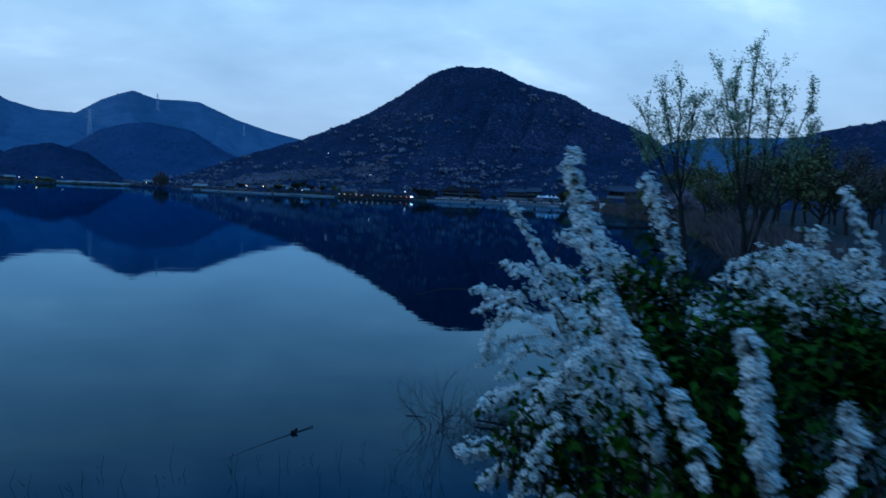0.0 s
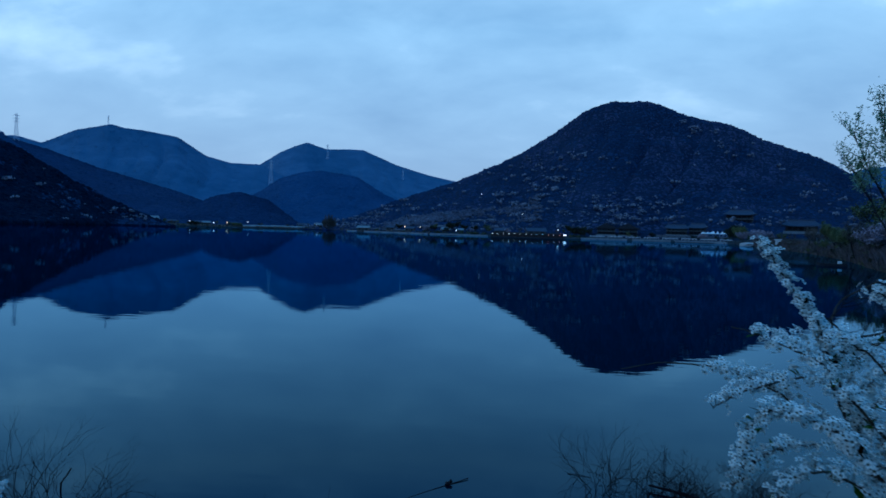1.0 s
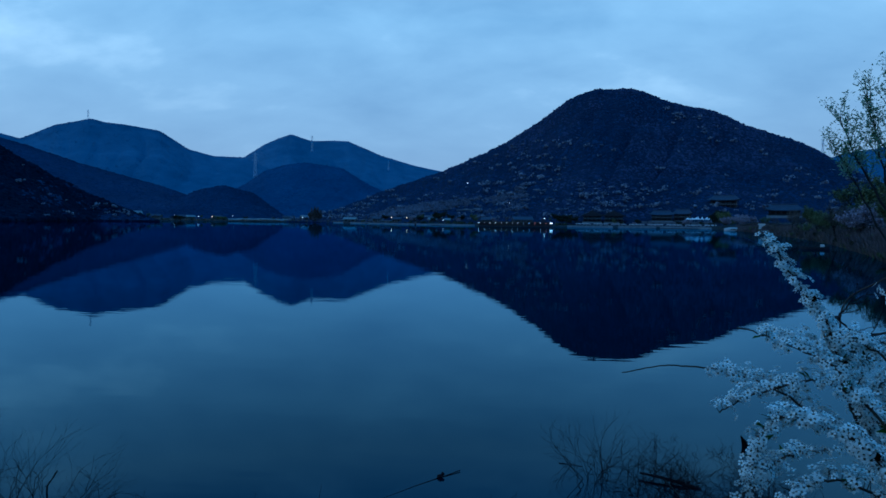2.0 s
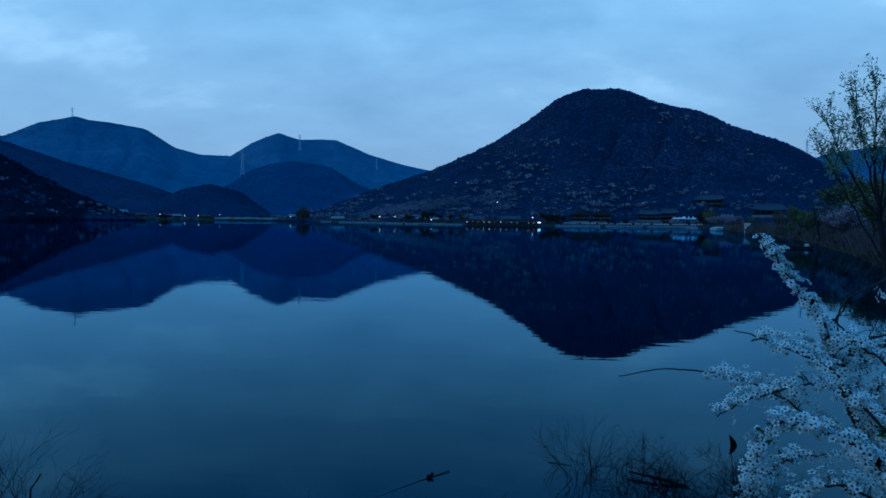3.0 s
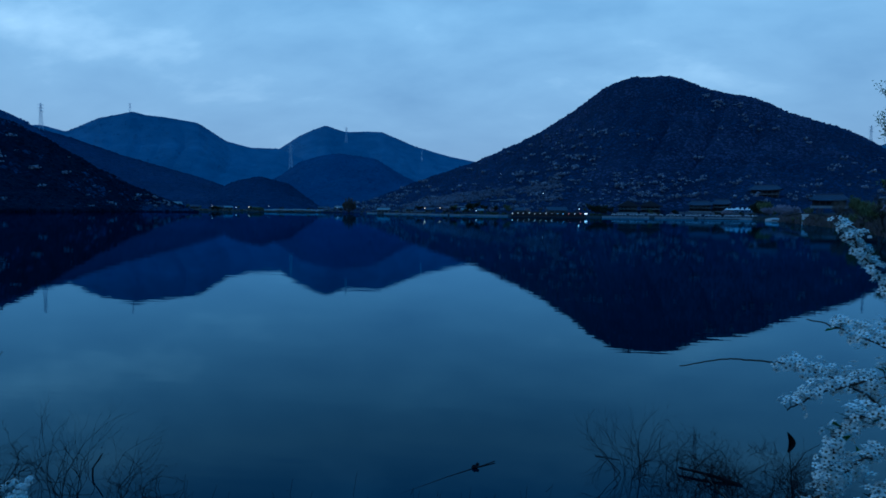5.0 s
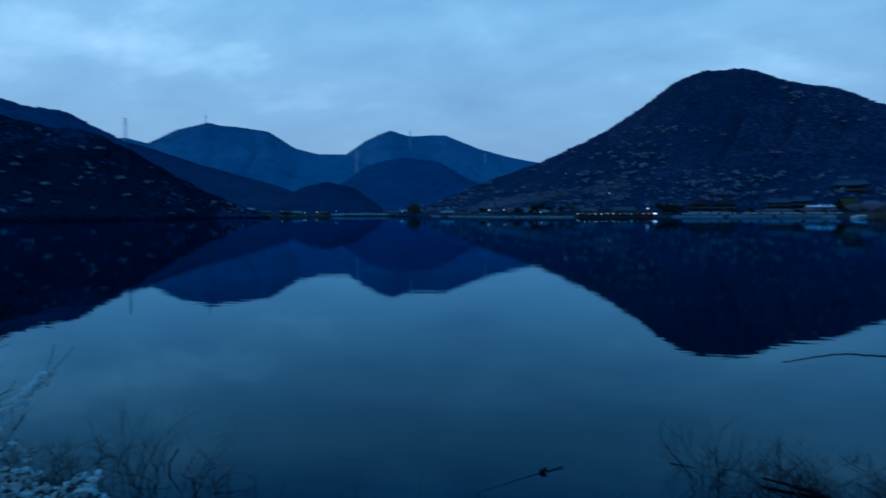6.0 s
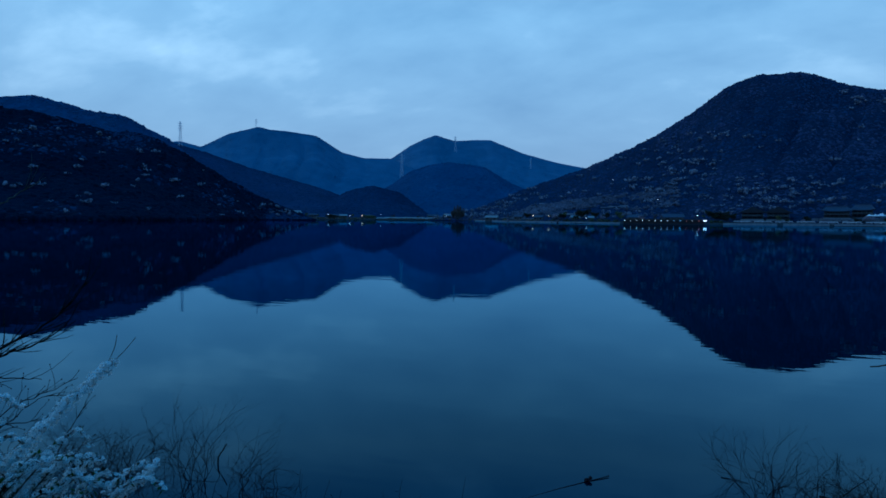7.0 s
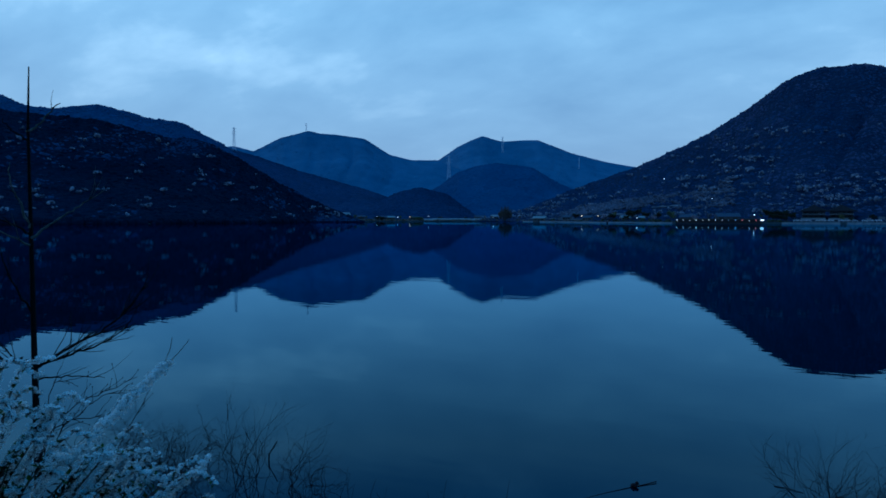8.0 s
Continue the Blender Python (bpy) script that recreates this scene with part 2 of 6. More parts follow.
wf.inputs["IOR"].default_value = 1.26
wx = nt.nodes.new("ShaderNodeMixShader")
nt.links.new(wf.outputs[0], wx.inputs[0])
nt.links.new(wb.outputs[0], wx.inputs[1])
nt.links.new(wg.outputs[0], wx.inputs[2])
nt.links.new(wx.outputs[0], nt.nodes["Material Output"].inputs["Surface"])
wtc = nt.nodes.new("ShaderNodeTexCoord")
wm = nt.nodes.new("ShaderNodeMapping")
wm.inputs["Scale"].default_value = (0.25, 1.0, 1.0)
nt.links.new(wtc.outputs["Object"], wm.inputs[0])
wa, wc = nt.nodes.new("ShaderNodeTexNoise"), nt.nodes.new("ShaderNodeTexNoise")
wa.inputs["Scale"].default_value, wa.inputs["Detail"].default_value = 0.50, 3
wc.inputs["Scale"].default_value, wc.inputs["Detail"].default_value = 0.035, 3
nt.links.new(wm.outputs[0], wa.inputs["Vector"])
nt.links.new(wm.outputs[0], wc.inputs["Vector"])
wbp = nt.nodes.new("ShaderNodeBump")
wbp.inputs["Strength"].default_value, wbp.inputs["Distance"].default_value = 0.10, 0.032
nt.links.new(wa.outputs["Fac"], wbp.inputs["Height"])
# short ripples over the long swell
ws = nt.nodes.new("ShaderNodeTexNoise")
ws.inputs["Scale"].default_value, ws.inputs["Detail"].default_value = 4.0, 2
nt.links.new(wm.outputs[0], ws.inputs["Vector"])
wbs = nt.nodes.new("ShaderNodeBump")
wbs.inputs["Strength"].default_value, wbs.inputs["Distance"].default_value = 0.10, 0.007
nt.links.new(ws.outputs["Fac"], wbs.inputs["Height"])
nt.links.new(wbp.outputs[0], wbs.inputs["Normal"])
for n in (wb, wg, wf):
    nt.links.new(wbs.outputs[0], n.inputs["Normal"])
wr = nt.nodes.new("ShaderNodeValToRGB")
wr.color_ramp.elements[0].position, wr.color_ramp.elements[0].color = 0.35, (0.0009, 0.0042, 0.0100, 1)
wr.color_ramp.elements[1].position, wr.color_ramp.elements[1].color = 0.65, (0.0012, 0.0056, 0.0135, 1)
nt.links.new(wc.outputs["Fac"], wr.inputs[0])
nt.links.new(wr.outputs[0], wb.inputs["Color"])


# ---- mesh tools ----
class Geo:
    """Vertices and faces of one mesh, gathered piece by piece."""

    def __init__(self):
        self.v, self.f, self.m = [], [], []

    def add(self, verts, faces, slot=0):
        k = len(self.v)
        self.v.extend(tuple(p) for p in verts)
        self.f.extend(tuple(k + i for i in f) for f in faces)
        self.m.extend([slot] * len(faces))

    def box(self, cx, cy, cz, sx, sy, sz, turn=0.0, slot=0, taper=1.0):
        c, s = math.cos(turn), math.sin(turn)
        pts = []
        for dz, k in ((-0.5, 1.0), (0.5, taper)):
            for dx, dy in ((-0.5, -0.5), (0.5, -0.5), (0.5, 0.5), (-0.5, 0.5)):
                x, y = dx * sx * k, dy * sy * k
                pts.append((cx + x * c - y * s, cy + x * s + y * c, cz + dz * sz))
        self.add(pts, [(3, 2, 1, 0), (4, 5, 6, 7), (0, 1, 5, 4), (1, 2, 6, 5), (2, 3, 7, 6), (3, 0, 4, 7)], slot)

    def tube(self, pts, r0, r1, sides=5, slot=0):
        pts = [Vector(p) for p in pts]
        rings, n = [], len(pts)
        for i, p in enumerate(pts):
            d = (pts[min(i + 1, n - 1)] - pts[max(i - 1, 0)])
            if d.length < 1e-9:
                d = Vector((0, 0, 1))
            d.normalize()
            a = d.cross(Vector((0.31, 0.17, 0.93)) if abs(d.z) < 0.9 else Vector((1, 0.1, 0)))
            a.normalize()
            b = d.cross(a)
            r = r0 + (r1 - r0) * i / max(1, n - 1)
            rings.append([p + a * (r * math.cos(2 * math.pi * k / sides)) + b * (r * math.sin(2 * math.pi * k / sides)) for k in range(sides)])
        faces = []
        for i in range(n - 1):
            for k in range(sides):
                q = (k + 1) % sides
                faces.append((i * sides + k, i * sides + q, (i + 1) * sides + q, (i + 1) * sides + k))
        faces.append(tuple(range(sides - 1, -1, -1)))
        faces.append(tuple((n - 1) * sides + k for k in range(sides)))
        self.add([p for ring in rings for p in ring], faces, slot)

    def ball(self, c, rx, ry, rz, slot=0, rough=0.0, rng=random):
        c = Vector(c)
        pts = []
        for p in ICO_V:
            k = 1 + rng.uniform(-rough, rough)
            pts.append((c.x + p[0] * rx * k, c.y + p[1] * ry * k, c.z + p[2] * rz * k))
        self.add(pts, ICO_F, slot)

    def leaf(self, p, d, up, length, width, slot=0):
        """A pointed leaf folded along its midrib."""
        p, d = Vector(p), Vector(d).normalized()
        s = d.cross(Vector(up))
        if s.length < 1e-6:
            s = Vector((1, 0, 0))
        s.normalize()
        n = s.cross(d)
        a, b = p + d * length * 0.5 + s * width * 0.5 + n * width * 0.15, p + d * length * 0.5 - s * width * 0.5 + n * width * 0.15
        self.add([p, a, p + d * length, b, p + d * length * 0.55], [(0, 1, 4), (1, 2, 4), (2, 3, 4), (3, 0, 4)], slot)


PHI = (1 + 5 ** 0.5) / 2
ICO_V = [Vector(p).normalized() for p in ((-1, PHI, 0), (1, PHI, 0), (-1, -PHI, 0), (1, -PHI, 0), (0, -1, PHI), (0, 1, PHI), (0, -1, -PHI), (0, 1, -PHI), (PHI, 0, -1), (PHI, 0, 1), (-PHI, 0, -1), (-PHI, 0, 1))]
ICO_F = [(0, 11, 5), (0, 5, 1), (0, 1, 7), (0, 7, 10), (0, 10, 11), (1, 5, 9), (5, 11, 4), (11, 10, 2), (10, 7, 6), (7, 1, 8), (3, 9, 4), (3, 4, 2), (3, 2, 6), (3, 6, 8), (3, 8, 9), (4, 9, 5), (2, 4, 11), (6, 2, 10), (8, 6, 7), (9, 8, 1)]


def mesh_of(name, geo, mats, smooth=False):
    me = bpy.data.meshes.new(name)
    me.from_pydata(geo.v, [], geo.f)
    for m in (mats if isinstance(mats, (list, tuple)) else [mats]):
        me.materials.append(m)
    me.polygons.foreach_set("material_index", geo.m)
    if smooth:
        me.polygons.foreach_set("use_smooth", [True] * len(me.polygons))
    me.update()
    return me


def part(name, geo, mats, parent=None, label="", smooth=False, kind=""):
    ob = new(name, mesh_of(name, geo, mats, smooth))
    if parent:
        ob.parent = parent
    return tagged(ob, label, kind=kind)


def thing(name, label, category, at=(0, 0, 0), turn=0.0, group="", kind=""):
    e = new(name)
    e.location, e.rotation_euler = at, (0, 0, turn)
    return tagged(e, label, category, group, kind)


def arrays_mesh(name, verts, tris, mats):
    """A mesh from numpy arrays of vertices and triangles."""
    me = bpy.data.meshes.new(name)
    me.vertices.add(len(verts))
    me.vertices.foreach_set("co", np.asarray(verts, dtype=np.float32).ravel())
    me.loops.add(3 * len(tris))
    me.loops.foreach_set("vertex_index", np.asarray(tris, dtype=np.int32).ravel())
    me.polygons.add(len(tris))
    me.polygons.foreach_set("loop_start", np.arange(0, 3 * len(tris), 3, dtype=np.int32))
    me.update(calc_edges=True)
    me.materials.append(mats)
    return me


def polar(az, dist, z=0.0):
    """A place by its bearing in degrees east of north and its distance from the viewing spot."""
    return Vector((dist * math.sin(radians(az)), dist * math.cos(radians(az)), z))


# ---- the lake's outline and the lie of the land ----
SHORE_AZ = [-100, -82, -72, -60, -45, -36, -30, -26, -14, -10, -5, 0, 8, 20, 22, 24.4, 27.4, 30.5, 33, 35.4, 38, 44, 52]
SHORE_D = [6, 30, 150, 340, 370, 440, 620, 860, 860, 640, 530, 500, 510, 520, 400, 250, 165, 95, 62, 40, 26, 14, 6]


def far_shore(az):
    return np.interp(az, SHORE_AZ, SHORE_D)


def near_shore(az):
    c = np.cos(np.radians(np.clip(az, -80, 80)))
    return 4.3 / np.maximum(c, 0.12) + 3.0 * np.clip((np.asarray(az) - 34) / 5, 0, 1)


def ground_height(x, y):
    x, y = np.asarray(x, float), np.asarray(y, float)
    r, az = np.hypot(x, y), np.degrees(np.arctan2(x, y))
    n, f = near_shore(az), far_shore(az)
    wob = 0.12 * np.sin(x * 1.7 + 0.5) * np.sin(y * 1.3) + 0.08 * np.sin(x * 4.1) * np.cos(y * 3.7)
    s = np.clip((y - 0.2) / 4.1, -1, 1.2)
    bank = 1.35 - 1.35 * np.clip(s, 0, 2) ** 0.9 + wob * np.clip(1 - s, 0, 1)
    rise = np.clip(r - f, 0, None)
    land = 1.5 * (1 - np.exp(-rise / 6)) + 0.012 * np.clip(rise, 0, 900) + 0.25 * np.sin(x * 0.05) * np.sin(y * 0.043) * (1 - np.exp(-rise / 20))
    bed = -0.15 - np.minimum(2.2, 0.22 * np.minimum(np.clip(r - n, 0, None), np.clip(f - r, 0, None)))
    z = np.where(r >= f, land, np.where(r > n, bed, bank))
    z = np.where((f <= n) & (r > n), 0.25 + 1.2 * (1 - np.exp(-np.clip(r - n, 0, None) / 8)), z)
    # unseen slope behind the viewpoint, added to hold sky light off the bush
    z = np.where(y < 0.2, 1.35 + wob + np.minimum(26.0, 0.72 * np.clip(-y - 2.2, 0, None)), z)
    return z


radii = np.concatenate([[0.05], np.geomspace(0.5, 4900, 190)])
azs = np.concatenate([np.arange(-180, -70, 2.5), np.arange(-70, 60, 0.5), np.arange(60, 180, 2.5)])
RR, AA = np.meshgrid(radii, azs, indexing="ij")
gx, gy = RR * np.sin(np.radians(AA)), RR * np.cos(np.radians(AA))
gz = ground_height(gx, gy)
nr, na = RR.shape
idx = np.arange(nr * na).reshape(nr, na)
q00, q01 = idx[:-1], np.roll(idx, -1, axis=1)[:-1]
q10, q11 = idx[1:], np.roll(idx, -1, axis=1)[1:]
tris = np.concatenate([np.stack([q00, q11, q10], -1).reshape(-1, 3), np.stack([q00, q01, q11], -1).reshape(-1, 3)])
ground = new("ground", arrays_mesh("ground", np.stack([gx, gy, gz], -1).reshape(-1, 3), tris, M_GROUND))
tagged(ground, "dark earth and grass bank round a lake", "ground", kind="structure")

g = Geo()
ring = [polar(a, 3000) for a in range(0, 360, 6)]
g.add([(0, 0, 0)] + ring, [(0, 1 + (k + 1) % len(ring), 1 + k) for k in range(len(ring))])
water = part("water", g, M_WATER)
tagged(water, "still dark blue lake mirroring hills and sky", "water", kind="structure")


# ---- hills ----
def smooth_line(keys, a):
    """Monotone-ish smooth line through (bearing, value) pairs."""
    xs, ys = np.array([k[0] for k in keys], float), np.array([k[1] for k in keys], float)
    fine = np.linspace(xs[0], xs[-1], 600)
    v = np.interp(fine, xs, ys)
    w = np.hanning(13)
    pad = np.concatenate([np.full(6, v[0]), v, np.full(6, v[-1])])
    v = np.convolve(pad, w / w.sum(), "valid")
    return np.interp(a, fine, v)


def fractal(x, y, seed, scale):
    out, amp = np.zeros_like(x), 1.0
    for o in range(4):
        k = 2.0 ** o / scale
        out += amp * np.sin(x * k + 1.7 * np.sin(y * k * 0.8 + seed + o) + seed) * np.cos(y * k * 1.1 + 1.3 * np.sin(x * k * 0.7 - seed) + 2.1 * o)
        amp *= 0.5
    return out / 1.8


class Hill:
    """A hill by its crest (bearing, elevation in degrees) at a distance, with a foot before and a slope behind."""

    def __init__(self, crest, dist, foot, back, seed, spur=0.14, ribs=0.75, cut=0.06):
        self.crest, self.dist, self.foot, self.back, self.seed, self.spur = crest, dist, foot, back, seed, spur
        self.ribs, self.cut = ribs, cut
        self.a0, self.a1 = crest[0][0], crest[-1][0]

    def at(self, a, v):
        """v from 0 at the foot to 1 on the crest and 2 at the back."""
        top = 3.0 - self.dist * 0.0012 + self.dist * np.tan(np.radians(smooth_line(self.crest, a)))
        top = top + min(1.0, 900 / self.dist) ** 2 * self.dist * 0.0006 * (np.sin(a * 2.9 + self.seed) + 0.7 * np.sin(a * 6.7 + 2 * self.seed) + 0.5 * np.sin(a * 14.3 + 3 * self.seed)) * np.clip(top / 20, 0, 1)
        foot = np.minimum(np.maximum(far_shore(a) + 4, self.foot), self.dist * 0.88) if self.foot < 700 else np.full_like(a, self.foot)
        d = np.where(v <= 1, foot + (self.dist - foot) * v, self.dist + (self.back - self.dist) * (v - 1))
        x, y = d * np.sin(np.radians(a)), d * np.cos(np.radians(a))
        p = np.where(v <= 1, 0.30 * v + 0.70 * v ** 1.45, np.clip(2 - v, 0, 1) ** 1.1)
        n = fractal(x, y, self.seed, self.dist * 0.07)
        # spurs and gullies that run down the slope
        line = np.abs(np.sin(a * self.ribs + 1.6 * np.sin(v * 3.1 + self.seed) + 0.8 * np.sin(a * self.ribs * 0.37 + self.seed)))
        gully = (1 - line) ** 2 + 0.5 * (1 - np.abs(np.sin(a * self.ribs * 2.3 + 2.2 * np.sin(v * 4.7 + 1)))) ** 2
        win = np.clip(1.0 - np.abs(v - 0.45) * 1.8, 0, 1)
        z = 1.0 + (top - 1.0) * p * (1 + self.spur * n * win - self.cut * gully * np.clip(win * 1.6, 0, 1))
        return x, y, z

    def build(self, name, label, material):
        a = np.linspace(self.a0, self.a1, 150)
        v = np.concatenate([[-0.06], np.linspace(0, 1, 40), np.linspace(1.08, 2, 10)])
        V, A = np.meshgrid(v, a, indexing="ij")
        x, y, z = self.at(A, np.clip(V, 0, 2))
        z = np.where(V < 0, -6, z)
        z = np.where(V > 1.99, -2, z)
        i = np.arange(V.size).reshape(V.shape)
        tr = np.concatenate([np.stack([i[:-1, :-1], i[:-1, 1:], i[1:, 1:]], -1).reshape(-1, 3), np.stack([i[:-1, :-1], i[1:, 1:], i[1:, :-1]], -1).reshape(-1, 3)])
        me = arrays_mesh(name, np.stack([x, y, z], -1).reshape(-1, 3), tr, material)
        me.polygons.foreach_set("use_smooth", [True] * len(me.polygons))
        return tagged(new(name, me), label, "hill", kind="structure")

    def forest(self, name, label, n, r0, r1, material, seed, low=0.0, clear=None, sink=0.58, bare=None, share=0.5):
        """Crowns over the slope; bare is a second kind of tree that holds patches of its own."""
        rng = np.random.default_rng(seed)
        a, v = rng.uniform(self.a0, self.a1, n), low + (1.03 - low) * rng.uniform(0, 1, n) ** 0.8
        k = int(n * 0.12)
        v[:k] = rng.uniform(0.97, 1.02, k)
        if clear:
            keep = ~clear(a, v)
            a, v = a[keep], v[keep]
        x, y, z = self.at(a, v)
        big = (r0 + (r1 - r0) * rng.uniform(0, 1, len(a)) ** 1.8) * rng.uniform(0.85, 1.15, len(a))
        kinds = [(material, label, np.ones(len(a), bool))]
        if bare:
            patch = fractal(x, y * 0.6, seed, self.dist * 0.07) + 0.7 * fractal(x, y * 0.6, seed + 3.3, self.dist * 0.022) + rng.normal(0, 0.20, len(a))
            other = patch > np.quantile(patch, 1 - share)
            kinds = [(material, label, ~other), (bare, "bare grey-purple woodland between the dark pines", other)]
        for m, lab, w in kinds:
            tagged(new(name, canopy(name, x[w], y[w], z[w] - big[w] * sink, big[w], m, rng)), lab, "forest", kind="stuff")


def canopy(name, x, y, z, big, material, rng):
    """Many tree crowns: jittered low-poly balls with uneven outlines."""
    base = np.array([tuple(p) for p in ICO_V])
    n = len(x)
    jit = rng.uniform(0.7, 1.2, (n, 12, 1))
    spin = rng.uniform(0, 2 * np.pi, n)
    c, s = np.cos(spin)[:, None], np.sin(spin)[:, None]
    b = base[None] * jit
    bx, by = b[..., 0] * c - b[..., 1] * s, b[..., 0] * s + b[..., 1] * c
    tall = rng.uniform(0.7, 1.3, n)[:, None]
    vv = np.stack([x[:, None] + bx * big[:, None], y[:, None] + by * big[:, None], z[:, None] + b[..., 2] * big[:, None] * tall], -1)
    cap = np.array([f for f in ICO_F if base[list(f), 2].mean() > -0.5])  # the buried underside is left open
    tt = (cap[None] + 12 * np.arange(n)[:, None, None]).reshape(-1, 3)
    me = arrays_mesh(name, vv.reshape(-1, 3), tt, material)
    me.polygons.foreach_set("use_smooth", [True] * len(me.polygons))
    return me


def blossom_trees(hill, label, n, r0, r1, seed, low, high, patchy, az0=-180, az1=180, name="blossom_trees", material=M_BLOSSOM_FAR, lift=1.6):
    """Single pale trees among the dark wood, gathered in loose patches; each crown is a few small clumps."""
    rng = np.random.default_rng(seed)
    a, v = rng.uniform(max(hill.a0, az0), min(hill.a1, az1), n * 6), rng.uniform(low, high, n * 6)
    x, y, z = hill.at(a, v)
    keep = (fractal(x, y, seed, 70.0) + rng.normal(0, 0.25, len(a))) > patchy
    x, y, z = x[keep][:n], y[keep][:n], z[keep][:n]
    big = rng.uniform(r0, r1, len(x))
    k = 7
    x, y, z, big = np.repeat(x, k), np.repeat(y, k), np.repeat(z, k), np.repeat(big, k)
    o = rng.normal(0, 0.85, (len(x), 3)) * big[:, None] * np.array([1.0, 1.0, 0.55])
    size = big * rng.uniform(0.3, 0.7, len(x))
    return tagged(new(name, canopy(name, x + o[:, 0], y + o[:, 1], z + lift * big + o[:, 2] * 0.6, size, material, rng)), label, "trees", kind="stuff")


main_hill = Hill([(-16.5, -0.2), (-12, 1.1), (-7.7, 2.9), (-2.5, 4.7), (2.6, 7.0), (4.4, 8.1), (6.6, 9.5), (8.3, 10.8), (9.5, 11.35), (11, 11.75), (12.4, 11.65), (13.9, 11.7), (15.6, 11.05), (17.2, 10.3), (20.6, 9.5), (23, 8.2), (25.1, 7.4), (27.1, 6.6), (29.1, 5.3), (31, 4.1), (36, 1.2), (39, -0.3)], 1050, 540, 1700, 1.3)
# terraced plots low on the slope: bearing and height share of each
TERRACES = [(-10.6, -8.0, 0.10, 0.13), (-8.6, -6.0, 0.20, 0.225), (-6.2, -3.4, 0.13, 0.155), (-4.6, -1.8, 0.25, 0.275), (-13.0, -10.8, 0.14, 0.18), (-1.4, 0.9, 0.21, 0.225), (-9.4, -6.6, 0.05, 0.075)]


def on_terrace(a, v):
    hit = np.zeros(len(a), bool)
    for a0, a1, v0, v1 in TERRACES:
        hit |= (a > a0) & (a < a1) & (v > v0 - 0.02) & (v < v1)
    return hit


main_hill.build("hill_centre", "broad conical hill covered in dark spring woodland", M_FLOOR_FOREST)
main_hill.forest("forest", "dark mixed woodland dotted with pale blossoming trees", 46000, 1.3, 3.4, M_FOREST, 11, sink=0.66, clear=on_terrace, bare=M_FOREST_BARE, share=0.34)
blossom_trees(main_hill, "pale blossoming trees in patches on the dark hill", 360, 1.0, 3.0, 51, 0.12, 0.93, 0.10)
for a0, a1, v0, v1 in TERRACES:
    A, V = np.meshgrid(np.linspace(a0, a1, 16), np.linspace(v0, v1, 9), indexing="ij")
    V = V + 0.006 * np.sin(A * 2.1 + a0) + (V - v0) * 0.5 * np.sin(A * 5.7 + a0) * np.sin((A - a0) / (a1 - a0) * np.pi)
    x, y, z = main_hill.at(A, V)
    i = np.arange(A.size).reshape(A.shape)
    tr = np.concatenate([np.stack([i[:-1, :-1], i[1:, 1:], i[:-1, 1:]], -1).reshape(-1, 3), np.stack([i[:-1, :-1], i[1:, :-1], i[1:, 1:]], -1).reshape(-1, 3)])
    tagged(new("terraced_field", arrays_mesh("terraced_field", np.stack([x, y, z + 0.8], -1).reshape(-1, 3), tr, M_FIELD)), "terraced field of dry grass on the slope", "field", kind="structure")
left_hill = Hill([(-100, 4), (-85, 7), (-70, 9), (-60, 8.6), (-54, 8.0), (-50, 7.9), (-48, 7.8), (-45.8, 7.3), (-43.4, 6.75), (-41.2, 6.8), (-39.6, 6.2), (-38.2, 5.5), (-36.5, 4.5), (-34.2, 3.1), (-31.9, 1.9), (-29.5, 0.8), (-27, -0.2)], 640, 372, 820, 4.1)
left_hill.build("hill_west", "steep dark wooded hill rising from the water", M_FLOOR_DARK)
left_hill.forest("forest", "dark pine woodland with a few pale blossoming trees", 26000, 1.0, 2.8, M_FOREST_DARK, 12, sink=0.60, bare=M_FOREST, share=0.22)
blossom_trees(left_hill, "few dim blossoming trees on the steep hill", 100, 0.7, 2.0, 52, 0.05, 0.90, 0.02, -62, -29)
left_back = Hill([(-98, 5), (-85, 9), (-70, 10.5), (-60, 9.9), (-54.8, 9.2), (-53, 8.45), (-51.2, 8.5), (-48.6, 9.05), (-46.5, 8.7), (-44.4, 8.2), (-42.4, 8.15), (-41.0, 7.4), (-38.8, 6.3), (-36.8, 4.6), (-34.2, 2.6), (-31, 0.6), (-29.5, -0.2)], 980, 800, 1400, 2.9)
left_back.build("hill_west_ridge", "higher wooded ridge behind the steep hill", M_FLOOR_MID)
left_back.forest("forest", "dark woodland on a ridge, hazed blue", 14000, 1.4, 3.4, M_FOREST_MID, 22, 0.4)
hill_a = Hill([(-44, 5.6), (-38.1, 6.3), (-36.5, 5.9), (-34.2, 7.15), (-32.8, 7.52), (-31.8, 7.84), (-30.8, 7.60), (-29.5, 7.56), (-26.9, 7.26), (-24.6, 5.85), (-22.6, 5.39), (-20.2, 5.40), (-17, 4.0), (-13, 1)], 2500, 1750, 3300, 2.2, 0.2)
hill_a.build("hill_far_west", "distant haze-blue wooded hill with a rounded summit", M_FOREST_FAR)
hill_a.forest("forest", "distant woodland tinted with blue haze", 15000, 2.8, 5.4, M_FOREST_FAR, 13, 0.15, sink=0.78)
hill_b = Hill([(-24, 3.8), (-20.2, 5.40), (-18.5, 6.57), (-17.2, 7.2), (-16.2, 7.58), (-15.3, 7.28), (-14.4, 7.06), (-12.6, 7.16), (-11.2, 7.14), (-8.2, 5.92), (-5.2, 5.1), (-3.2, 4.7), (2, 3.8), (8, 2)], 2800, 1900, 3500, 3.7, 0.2)
